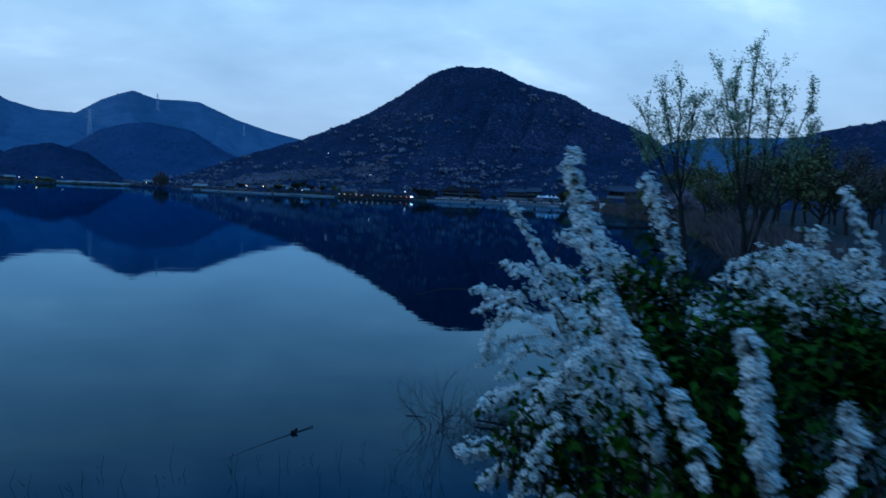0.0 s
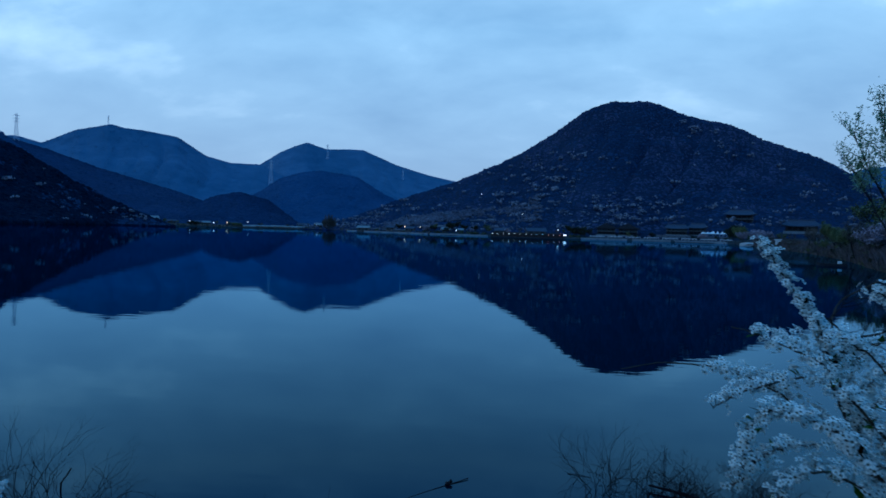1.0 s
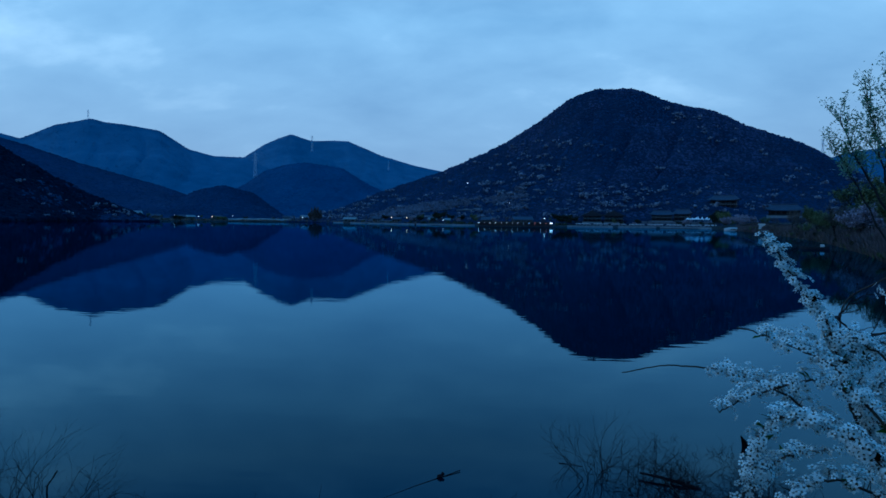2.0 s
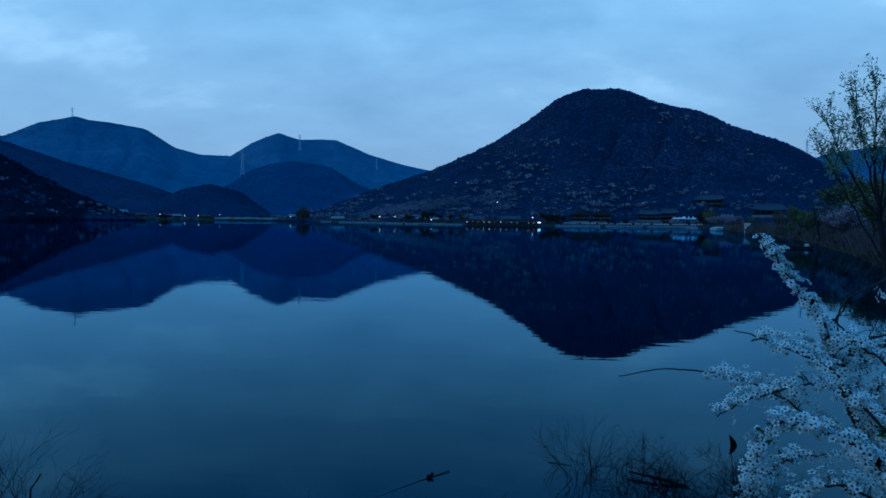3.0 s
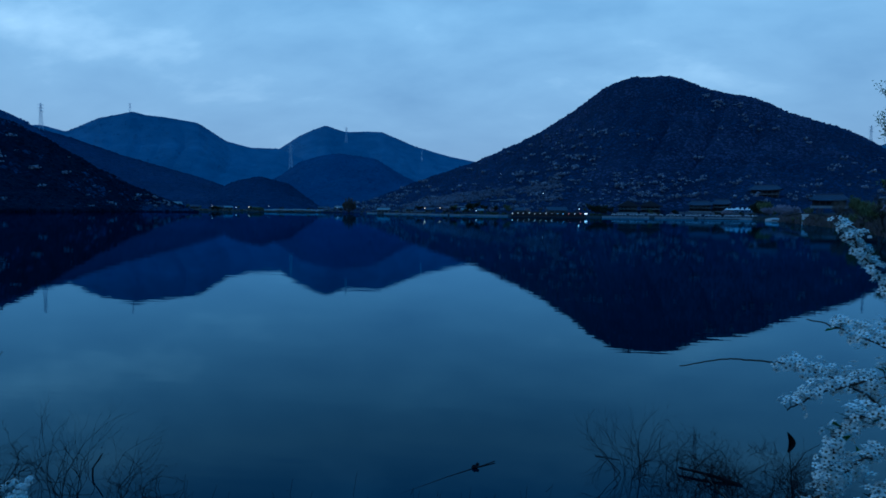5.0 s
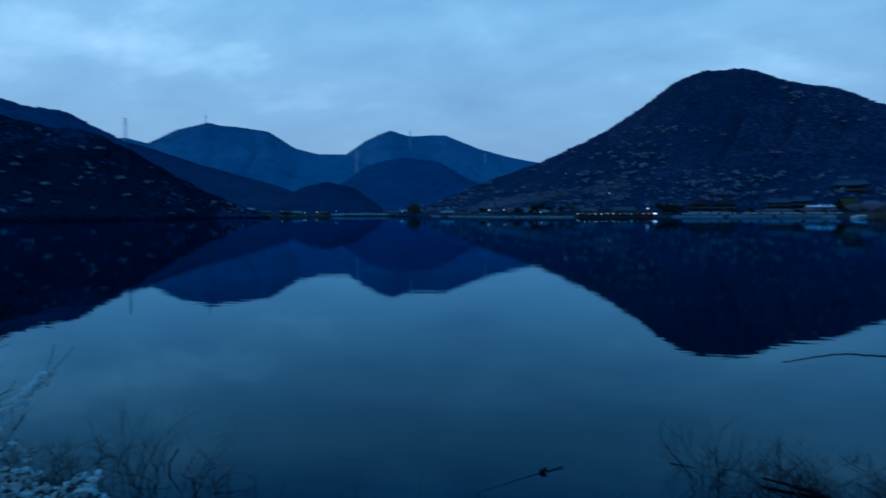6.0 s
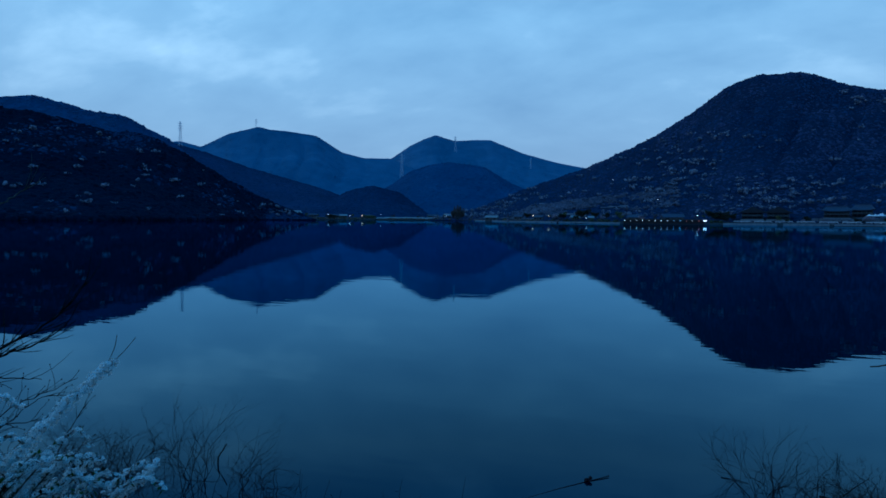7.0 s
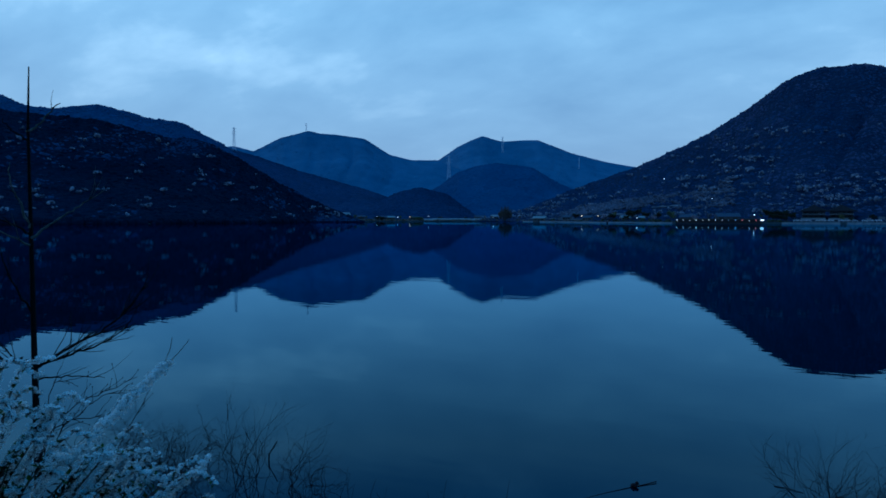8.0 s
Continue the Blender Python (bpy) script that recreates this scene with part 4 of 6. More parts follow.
for k, a in enumerate(arc):
    g = Geo()
    g.tube([(a[0], a[1], a[2]), (a[0], a[1], a[2] + 1.1)], 0.05, 0.05, 5)
    part("railing_post", g, M_DARKMETAL, e)
g = Geo()
g.tube([(a[0], a[1], a[2] + 1.1) for a in arc], 0.05, 0.05, 5)
part("handrail", g, M_DARKMETAL, e)

p = polar(28.1, 96)
e = thing("rowing_boat", "small dark rowing boat with a white box aboard", "boat", (p.x, p.y, 0.0), face_viewer(28))
g = Geo()
secs = []
for i in range(9):
    u = i / 8 * 2 - 1
    wd = 0.55 * max(0.08, 1 - abs(u) ** 2.4)
    secs.append([(u * 1.7, -wd, 0.32 + 0.1 * u * u), (u * 1.7, -wd * 0.7, -0.1), (u * 1.7, wd * 0.7, -0.1), (u * 1.7, wd, 0.32 + 0.1 * u * u), (u * 1.7, wd * 0.85, 0.30 + 0.1 * u * u), (u * 1.7, 0, 0.05), (u * 1.7, -wd * 0.85, 0.30 + 0.1 * u * u)])
g.add([q for s in secs for q in s], [(i * 7 + k, i * 7 + (k + 1) % 7, (i + 1) * 7 + (k + 1) % 7, (i + 1) * 7 + k) for i in range(8) for k in range(7)] + [tuple(range(6, -1, -1)), tuple(56 + k for k in range(7))])
part("hull", g, M_TIMBER, e)
g = Geo()
g.box(0.9, 0, 0.42, 0.5, 0.42, 0.5, taper=0.93)
part("box", g, M_WHITE, e, "white plastic box")


# ---- pylons ----
def pylon(at, h, turn):
    e = thing("pylon", "grey steel lattice power pylon on a hill", "pylon", at, turn, "power pylons")
    r = max(0.16, h * 0.0052)
    w0, w1 = h * 0.07, h * 0.018
    for sx in (-1, 1):
        for sy in (-1, 1):
            g = Geo()
            g.tube([(sx * w0, sy * w0, -3), (sx * w1 * 2, sy * w1 * 2, h * 0.6), (sx * w1, sy * w1, h)], r, r * 0.8, 4)
            part("leg", g, M_STEEL, e)
    for k in range(6):
        z0, z1 = h * (0.02 + 0.15 * k), h * (0.02 + 0.15 * (k + 1))
        a, b = w0 + (w1 - w0) * min(1, z0 / h * 1.25), w0 + (w1 - w0) * min(1, z1 / h * 1.25)
        g = Geo()
        for sy in (-1, 1):
            g.tube([(-a, sy * a, z0), (b, sy * b, z1)], r * 0.6, r * 0.6, 4)
            g.tube([(a, sy * a, z0), (-b, sy * b, z1)], r * 0.6, r * 0.6, 4)
        part("brace", g, M_STEEL, e)
    for z in (0.68, 0.80, 0.92):
        g = Geo()
        arm = h * 0.12
        g.tube([(-arm, 0, h * z), (0, 0, h * (z + 0.025)), (arm, 0, h * z)], r * 0.8, r * 0.8, 4)
        g.tube([(-arm, 0, h * z), (arm, 0, h * z)], r * 0.7, r * 0.7, 4)
        part("cross_arm", g, M_STEEL, e)
    return e


for az, dist, el0, el1 in ((-38.1, 1490, 5.9, 7.85), (-32.0, 2500, 7.5, 8.42), (-14.4, 2350, 6.1, 7.43), (-19.25, 1890, 3.7, 5.8), (-7.6, 2300, 4.6, 5.5), (28.4, 1060, 5.4, 6.85)):
    base = 3.0 + dist * math.tan(radians(el0))
    top = 3.0 + dist * math.tan(radians(el1))
    p = polar(az, dist, base)
    pylon(p, top - base, face_viewer(az) + 0.3)


# ---- trees ----
def limb_points(p, d, length, rng, bend, n=5, lift=0.0):
    pts, d = [Vector(p)], Vector(d).normalized()
    for i in range(n):
        d = (d + Vector((rng.uniform(-bend, bend), rng.uniform(-bend, bend), rng.uniform(-bend, bend) + lift))).normalized()
        pts.append(pts[-1] + d * (length / n))
    return pts


def grow(geo, tips, p, d, length, radius, level, rng, spread, bend, lift, sides=5):
    pts = limb_points(p, d, length, rng, bend, 5 if level > 1 else 4, lift)
    geo.tube(pts, radius, radius * (0.55 if level else 0.3), sides if level > 1 else 3)
    if level <= 1:
        tips.extend(pts[1:])
    if level == 0:
        return
    end = (pts[-1] - pts[-2]).normalized()
    for k in range(rng.choice((2, 3, 3)) + (1 if level == 2 else 0)):
        i = rng.choice((2, 3, 4, len(pts) - 1)) if k else len(pts) - 1
        side = Vector((rng.uniform(-1, 1), rng.uniform(-1, 1), rng.uniform(-0.3, 0.6)))
        nd = end + side * spread
        grow(geo, tips, pts[i], nd, length * rng.uniform(0.55, 0.8), radius * 0.52, level - 1, rng, spread, bend, lift, sides)


def tree(kind, label, h, crown_m, bark_m, seed, leaves, leaf, spread=0.75, levels=3, trunk_share=0.34, trunk_r=0.02):
    """A tapered trunk that forks into limbs, with a loose crown of small leaf clumps."""
    rng = random.Random(seed)
    e = thing("tree", label, "tree", group="shore trees")
    g, tips = Geo(), []
    top = limb_points((0, 0, -0.4), (rng.uniform(-0.1, 0.1), rng.uniform(-0.1, 0.1), 1), h * trunk_share + 0.4, rng, 0.08, 5)
    g.tube(top, h * trunk_r, h * trunk_r * 0.7, 7)
    for k in range(4):
        a = k * math.pi / 2 + rng.uniform(-0.5, 0.5)
        grow(g, tips, top[-1 - (k % 2)], (math.cos(a) * spread, math.sin(a) * spread, 1.0), h * 0.30, h * trunk_r * 0.55, levels - 1, rng, spread, 0.16, 0.05)
    part("trunk", g, bark_m, e)
    g = Geo()
    for k in range(leaves):
        t = rng.choice(tips)
        o = Vector((rng.gauss(0, 1), rng.gauss(0, 1), rng.gauss(0, 0.8))) * (h * 0.035)
        d = Vector((rng.uniform(-1, 1), rng.uniform(-1, 1), rng.uniform(-0.7, 0.7)))
        g.leaf(t + o, d, (rng.uniform(-1, 1), rng.uniform(-1, 1), 1), leaf * rng.uniform(0.6, 1.4), leaf * rng.uniform(0.5, 0.9))
    part("crown", g, crown_m, e)
    return e


KINDS = {}
for n_, (lab, m_, lv, lf, bk) in enumerate((("spring green broadleaf tree by the lake", M_GREENTREE, 2600, 0.24, M_BARK), ("bare brown tree with buds near the shore", M_BROWNTREE, 1700, 0.17, M_BARK),
                                           ("cherry tree in pale pink blossom", M_CHERRY, 3400, 0.34, M_BARK), ("dark evergreen tree by the shore", M_DARKTREE, 1900, 0.42, M_BARK),
                                           ("rounded spring green shrub tree", M_GREENTREE, 2600, 0.25, M_BARK), ("leafless brown thicket tree", M_BROWNTREE, 1900, 0.16, M_BARK))):
    KINDS[n_] = tree("tree", lab, 7.0, m_, bk, 40 + n_, lv, lf, 0.95 if n_ in (2, 3, 4) else 0.7, 3, 0.22 if n_ in (2, 3, 4) else 0.34)
used = {}


SHRUBS = [tree("tree", "tangled brown waterside thicket shrub", 3.0, M_BROWNTREE, M_BARK, 60, 1500, 0.20, 1.15, 3, 0.06, 0.012),
          tree("tree", "spring green waterside shrub", 3.0, M_GREENTREE, M_BARK, 61, 1700, 0.20, 1.15, 3, 0.06, 0.012),
          tree("tree", "low dark evergreen shrub on the shore", 3.0, M_DARKTREE, M_BARK, 62, 1900, 0.20, 1.2, 3, 0.06, 0.012)]
for k, b in enumerate(SHRUBS):
    b.name = "shrub"
    tagged(b, category="shrub", group="shore shrubs")
    KINDS[6 + k] = b


def plant(kind, az, dist, h, rng, z=None):
    p = polar(az, dist)
    full = 7 if kind < 6 else 3
    dome = kind >= 6 and h > 12  # a tall round crown
    m = Matrix.Translation((p.x, p.y, (gz_at(p) if z is None else z) - 0.1)) @ Matrix.Rotation(rng.uniform(0, 6.28), 4, "Z") @ Matrix.Diagonal((h / full * rng.uniform(0.9, 1.2) * (0.8 if dome else 1), h / full * rng.uniform(0.9, 1.2) * (0.8 if dome else 1), h / full * (1.5 if dome else 1), 1))
    if kind not in used:
        used[kind] = True
        KINDS[kind].matrix_basis = m
        return KINDS[kind]
    src = KINDS[kind]
    made = copy_thing(src, m)
    made.matrix_basis = m
    return made


rng = random.Random(5)
for k in range(64):  # along the far shore
    az = rng.uniform(-30, 21.5)
    plant(rng.choice((0, 1, 1, 3, 5, 2, 3)), az, float(far_shore(az)) + rng.uniform(14, 60), rng.uniform(4, 8), rng)
for az, dist, kind, h in ((-14.1, 866, 6, 20), (-13.85, 870, 6, 16), (-14.35, 870, 6, 16), (-25.7, 864, 8, 11), (-25.3, 866, 8, 9), (-22.2, 864, 7, 10), (-21.9, 866, 7, 9), (20.9, 475, 8, 13.5), (21.5, 452, 7, 12.5), (21.25, 462, 8, 12.8), (21.9, 440, 7, 10), (21.7, 428, 2, 9), (22.5, 415, 2, 10), (22.8, 405, 2, 9), (23.0, 420, 2, 9), (23.0, 380, 2, 6.5), (23.6, 360, 2, 7), (24.6, 330, 4, 6), (25.3, 300, 5, 5),
                          (-3.2, 566, 3, 11), (-2.6, 572, 3, 13), (-2.0, 568, 3, 10), (-0.9, 560, 3, 9), (0.2, 566, 0, 9), (7.6, 545, 3, 12), (8.8, 548, 3, 11), (9.4, 542, 3, 9), (-7.9, 640, 3, 9), (-4.6, 575, 0, 8), (14.4, 545, 2, 4.0), (8.9, 520, 3, 7), (8.2, 530, 3, 8)):
    plant(kind, az, dist, h, rng)
for k in range(46):  # the wooded eastern shore
    az = rng.uniform(26.5, 46)
    d0 = float(far_shore(az))
    dist = max(d0 + rng.uniform(3, 22), 58 + rng.uniform(0, 90))
    tall = rng.uniform(0.055, 0.088) if az > 33 else rng.uniform(0.020, 0.042)
    plant(rng.choice((0, 1, 4, 5, 4, 0, 2 if az > 31 else 1)), az, dist, min(9.5, dist * tall), rng)
for az, dist, kind, h in ((31.2, 99, 2, 5.0), (32.2, 92, 2, 5.4), (30.5, 112, 2, 4.6), (30.8, 108, 0, 9), (31.6, 100, 4, 6.5), (29.6, 118, 5, 7), (33.0, 72, 0, 5.2), (34.3, 62, 5, 5), (35.6, 56, 4, 5.5), (36.8, 52, 0, 6), (38.2, 46, 5, 6), (39.8, 44, 0, 6), (41.5, 42, 4, 5.5), (43.5, 40, 5, 5.5), (32.0, 150, 2, 7.0), (31.2, 155, 2, 6.0), (29.6, 190, 2, 5.5), (28.2, 210, 2, 5), (36.6, 95, 2, 5), (34.6, 75, 0, 5.5), (33.8, 80, 4, 5), (38.5, 70, 0, 6), (40.5, 64, 5, 5.5), (42.5, 60, 4, 5.5), (45, 52, 5, 5)):
    plant(kind, az, dist, h, rng)
for k in range(80):
    az = rng.uniform(23.5, 36)
    d0 = float(far_shore(az))
    dist = d0 + rng.uniform(0.5, 34) * min(1, d0 / 120 + 0.3)
    plant(rng.choice((6, 6, 7, 8, 6)), az, dist, min(2.4, 0.6 + dist * rng.uniform(0.006, 0.013)), rng)
for k in range(70):  # brush along the eastern water's edge
    az = rng.uniform(22.5, 47)
    d0 = float(far_shore(az))
    dist = d0 + rng.uniform(0.5, 0.35 * d0 + 4)
    plant(rng.choice((6, 6, 7, 8)), az, dist, min(3.0, 0.8 + dist * rng.uniform(0.010, 0.026)) * (0.7 if az < 33 else 1.0), rng)
# low pale wall beside the eastern shore path
e = thing("shore_wall", "low pale concrete wall beside the shore path", "wall", kind="structure")
for i in range(14):
    a = 27.9 + i * 0.27
    q = polar(a, float(far_shore(27.9)) + 34 - i * 3.2)
    g = Geo()
    g.box(q.x, q.y, 2.1, 0.92, 0.4, 2.2, face_viewer(a), taper=0.97)
    part("concrete_panel", g, M_CONCRETE, e)


def waterside_brush(label, az0, az1, n, r0, r1, material, seed, depth, off=0.5):
    """Low tangled growth along the water's edge, too dense to count."""
    rng = np.random.default_rng(seed)
    a = rng.uniform(az0, az1, n)
    d = far_shore(a) + off + depth * rng.uniform(0, 1, n) ** 1.6
    x, y = d * np.sin(np.radians(a)), d * np.cos(np.radians(a))
    keep = fractal(x, y, seed, 14.0) + rng.normal(0, 0.4, n) > -0.35
    x, y = x[keep], y[keep]
    big = r0 + (r1 - r0) * rng.uniform(0, 1, len(x)) ** 2
    z = ground_height(x, y)
    tagged(new("waterside_brush", canopy("waterside_brush", x, y, z + big * 0.25, big, material, rng)), label, "brush", kind="stuff")


waterside_brush("dark brush along the foot of the steep hill", -75, -28, 2600, 0.8, 2.4, M_FOREST_DARK, 91, 9, -0.5)
waterside_brush("brown brush along the village shore", -30, -5, 900, 0.4, 1.1, M_BROWNTREE, 92, 30, 7)
waterside_brush("dark evergreen brush along the village shore", -30, 9, 420, 0.5, 1.9, M_DARKTREE, 93, 44, 12)


def reed_bank(label, az0, az1, n, tall, material, seed, depth):
    """Standing dead stalks and grass blades on a bank, one leaning blade each."""
    rng = np.random.default_rng(seed)
    a = rng.uniform(az0, az1, n)
    d = far_shore(a) * (1 + depth * rng.uniform(0, 1, n) ** 1.4) - 0.2
    x, y = d * np.sin(np.radians(a)), d * np.cos(np.radians(a))
    tuft = fractal(x, y, seed, 4.0)
    keep = tuft + rng.normal(0, 0.5, n) > -0.4
    x, y, d, tuft = x[keep], y[keep], d[keep], tuft[keep]
    m = len(x)
    h = tall * rng.uniform(0.4, 1.2, m) * (1 + 0.6 * tuft)
    w = 0.012 + d * 0.0007
    turn, lean = rng.uniform(0, np.pi, m), rng.normal(0, 0.35, (m, 2)) * h[:, None]
    z = ground_height(x, y) - 0.1
    cx, cy = np.cos(turn) * w, np.sin(turn) * w
    v = np.stack([np.stack([x - cx, y - cy, z], -1), np.stack([x + cx, y + cy, z], -1), np.stack([x + lean[:, 0], y + lean[:, 1], z + h], -1)], 1)
    tagged(new("reeds", arrays_mesh("reeds", v.reshape(-1, 3), np.arange(3 * m).reshape(-1, 3), material)), label, "reeds", kind="stuff")


reed_bank("dry brown reeds on the eastern bank", 22.5, 48, 60000, 0.9, M_BROWNTREE, 94, 0.55)
reed_bank("dim purple-brown dead stalks on the eastern bank", 22.5, 48, 40000, 1.3, M_REED, 96, 0.40)
reed_bank("olive spring grass on the eastern bank", 24, 48, 20000, 0.6, M_GREENTREE, 95, 0.7)
# pale blossom low on the central slope
blossom_trees(main_hill, "scattered pale blossoming fruit trees on the slope", 130, 0.8, 2.2, 77, 0.04, 0.30, 0.1, -12, 17)
blossom_trees(main_hill, "bare grey-purple scrub low on the slope", 900, 1.2, 2.8, 78, 0.16, 0.40, 0.0, -9, 5, "scrub", M_SCRUB, 0.4)


# ---- the two willows at the water's edge ----
def willow(az, dist, seed, trunk_end, label, limbs, leaves, base_z=-0.1):
    rng = random.Random(seed)
    p = polar(az, dist)
    e = thing("willow_tree", label, "tree", (p.x, p.y, base_z), face_viewer(az), "young willows")
    tips = []
    ex, ez = trunk_end
    trunk_line = [Vector((ex * (k / 8) ** 1.2 + rng.uniform(-0.012, 0.012), rng.uniform(-0.012, 0.012), -0.4 + (ez - base_z + 0.4) * k / 8)) for k in range(9)]
    g = Geo()
    g.tube(trunk_line, 0.046, 0.028, 8)
    part("trunk", g, M_BARK, e)
    for z0, x1, z1, x2, z2, r in limbs:
        g = Geo()
        start = min(trunk_line, key=lambda q: abs(q.z - (z0 - base_z)))
        pts = [start, Vector((x1, rng.uniform(-0.15, 0.15), z1 - base_z)), Vector((x2, rng.uniform(-0.25, 0.25), z2 - base_z))]
        fine = []
        for i in range(10):
            t = i / 9
            fine.append(pts[0] * (1 - t) ** 2 + pts[1] * 2 * t * (1 - t) + pts[2] * t * t + Vector((rng.uniform(-1, 1), rng.uniform(-1, 1), 0)) * 0.012 * min(1, i))
        g.tube(fine, r, 0.005, 6)
        for i in range(4, 10):
            if fine[i].z + base_z < 3.35:
                continue
            for s in range(3):
                d = (fine[i] - fine[i - 1]).normalized() + Vector((rng.uniform(-1, 1), rng.uniform(-0.8, 0.8), rng.uniform(-0.1, 0.6))) * 0.7
                grow(g, tips, fine[i], d, rng.uniform(0.10, 0.22), 0.0042, 1, rng, 0.55, 0.16, 0.10, 4)
        part("limb", g, M_BARK, e)
    tips = [q for q in tips if q.z + base_z > 3.45]
    clumps = [(rng.choice(tips), rng.uniform(0.3, 1.0)) for k in range(420)]
    g = Geo()
    for k in range(leaves):
        t, w = rng.choice(clumps) if rng.random() < 0.35 else (rng.choice(tips), 0.8)
        o = Vector((rng.gauss(0, 1), rng.gauss(0, 1), rng.gauss(0, 1))) * 0.030 * w
        d = Vector((rng.uniform(-1, 1), rng.uniform(-1, 1), rng.uniform(-0.4, 1)))
        g.leaf(t + o, d, (rng.uniform(-1, 1), rng.uniform(-1, 1), 0.4), rng.uniform(0.022, 0.048), rng.uniform(0.008, 0.017))
    part("crown", g, M_WILLOW, e, "sparse young pale green leaves", kind="stuff")
    return e


willow(37.1, 7.21, 3, (-0.48, 3.05), "slender young willow with sparse pale green leaves at the water",
       [(2.9, -0.74, 3.45, -0.96, 4.04, 0.016), (3.0, -0.56, 3.6, -0.54, 4.26, 0.018), (3.0, -0.50, 3.5, -0.37, 4.08, 0.014), (3.0, -0.60, 3.6, -0.71, 4.16, 0.014), (2.8, -0.76, 3.3, -0.92, 3.66, 0.011), (3.0, -0.44, 3.4, -0.30, 3.78, 0.011)], 5000)
willow(39.4, 7.25, 8, (-0.08, 2.75), "forked young willow with sparse pale green leaves at the water",
       [(2.6, -0.20, 3.5, -0.46, 4.48, 0.020), (2.7, -0.15, 3.6, -0.10, 4.62, 0.022), (1.9, 0.10, 3.1, 0.19, 4.14, 0.020), (2.2, 0.13, 3.1, 0.44, 4.18, 0.018), (2.7, -0.22, 3.6, -0.30, 4.32, 0.013), (2.4, 0.08, 3.4, 0.04, 4.36, 0.013), (2.7, -0.26, 3.4, -0.46, 3.95, 0.012), (2.5, 0.20, 3.3, 0.44, 3.82, 0.012)], 7200)


# ---- dead shrubs, reeds and floating wood in the shallows ----
def dead_shrub(at, n, h, spread, seed, label, levels=2, m=None, tangle=1.15, bend=0.34):
    rng = random.Random(seed)
    e = thing("dead_shrub", label, "shrub", at, 0, "dead shrubs in the shallows")
    for k in range(n):
        g, tips = Geo(), []
        a = rng.uniform(0, 6.28)
        p = (rng.gauss(0, spread * 0.5), rng.gauss(0, spread * 0.35), -0.12)
        grow(g, tips, p, (math.cos(a) * rng.uniform(0.1, 0.7), math.sin(a) * 0.4, 1), h * rng.uniform(0.25, 0.5), rng.uniform(0.0034, 0.0060), levels, rng, tangle, bend, -0.02, 4)
        part("stem", g, m or M_TWIG, e)
    return e


dead_shrub((1.50, 7.3, 0), 10, 1.1, 0.20, 1, "upright dead shrub standing in the lake", 3, bend=0.22, tangle=0.55)
dead_shrub((2.10, 7.2, 0), 56, 0.66, 0.66, 2, "tangled dead shrub in shallow water", 3)
dead_shrub((2.65, 7.1, 0), 56, 0.64, 0.66, 3, "tangled dead shrub in shallow water", 3)
dead_shrub((3.20, 6.8, 0), 34, 0.80, 0.6, 4, "tangled dead shrub in shallow water", 3)
dead_shrub((2.2, 4.75, 0), 4, 1.35, 0.25, 5, "tall thin dead shrub at the bank", 2)
dead_shrub((-4.45, 6.0, 0), 14, 1.15, 0.4, 6, "bare dark shrub standing in the lake", 3, bend=0.22, tangle=0.55)
dead_shrub((-5.2, 5.5, 0), 40, 0.80, 0.8, 7, "bare dark shrub in shallow water", 3)
dead_shrub((-3.75, 5.9, 0), 18, 0.75, 0.4, 8, "low dead shrub in shallow water", 3)
dead_shrub((-5.75, 5.9, 0), 36, 0.8, 0.8, 9, "bare dark shrub at the bank", 3)
dead_shrub((2.75, 8.6, 0), 7, 0.40, 0.3, 10, "few dead twigs breaking the water", 2)
dead_shrub((3.35, 8.3, 0), 8, 0.42, 0.3, 11, "few dead twigs breaking the water", 2)
tall_shrub = bpy.data.objects["dead_shrub.004"]
g = Geo()
g.tube([(-0.02, 0, -0.1), (-0.06, -0.04, 0.6), (-0.14, -0.10, 1.15), (-0.19, -0.14, 1.46)], 0.006, 0.002, 5)
g.tube([(-0.14, -0.10, 1.15), (-0.05, -0.10, 1.30), (0.06, -0.08, 1.36)], 0.003, 0.0012, 4)
g.tube([(-0.10, -0.07, 0.9), (-0.25, -0.12, 1.1), (-0.34, -0.1, 1.15)], 0.003, 0.0012, 4)
part("stem", g, M_TWIG, tall_shrub)
g = Geo()
for k in range(6):
    t0, t1 = k / 6, (k + 1) / 6
    w0, w1 = 0.024 * math.sin(math.pi * (0.08 + 0.84 * t0)), 0.024 * math.sin(math.pi * (0.08 + 0.84 * t1))
    x0, x1 = -0.19 + 0.03 * math.sin(t0 * 3), -0.19 + 0.03 * math.sin(t1 * 3)
    z0, z1 = 1.45 - 0.14 * t0, 1.45 - 0.14 * t1
    g.add([(x0 - w0, -0.14, z0), (x0, -0.125, z0), (x0 + w0, -0.145, z0), (x1 - w1, -0.14, z1), (x1, -0.125, z1), (x1 + w1, -0.145, z1)], [(0, 3, 4, 1), (1, 4, 5, 2)])
part("dead_leaf", g, M_TWIG, tall_shrub, "curled dead brown leaf")
e = thing("driftwood_branch", "dark broken branch lying among dead shrubs", "branch")
g = Geo()
g.tube([(2.05, 7.40, 0.05), (2.25, 7.3, 0.045), (2.45, 7.2, 0.03), (2.66, 7.10, -0.01)], 0.012, 0.026, 7)
g.tube([(2.2, 7.3, 0.08), (2.35, 7.35, 0.2), (2.5, 7.4, 0.3)], 0.007, 0.003, 5)
part("stick", g, M_TWIG, e)
rng = random.Random(21)
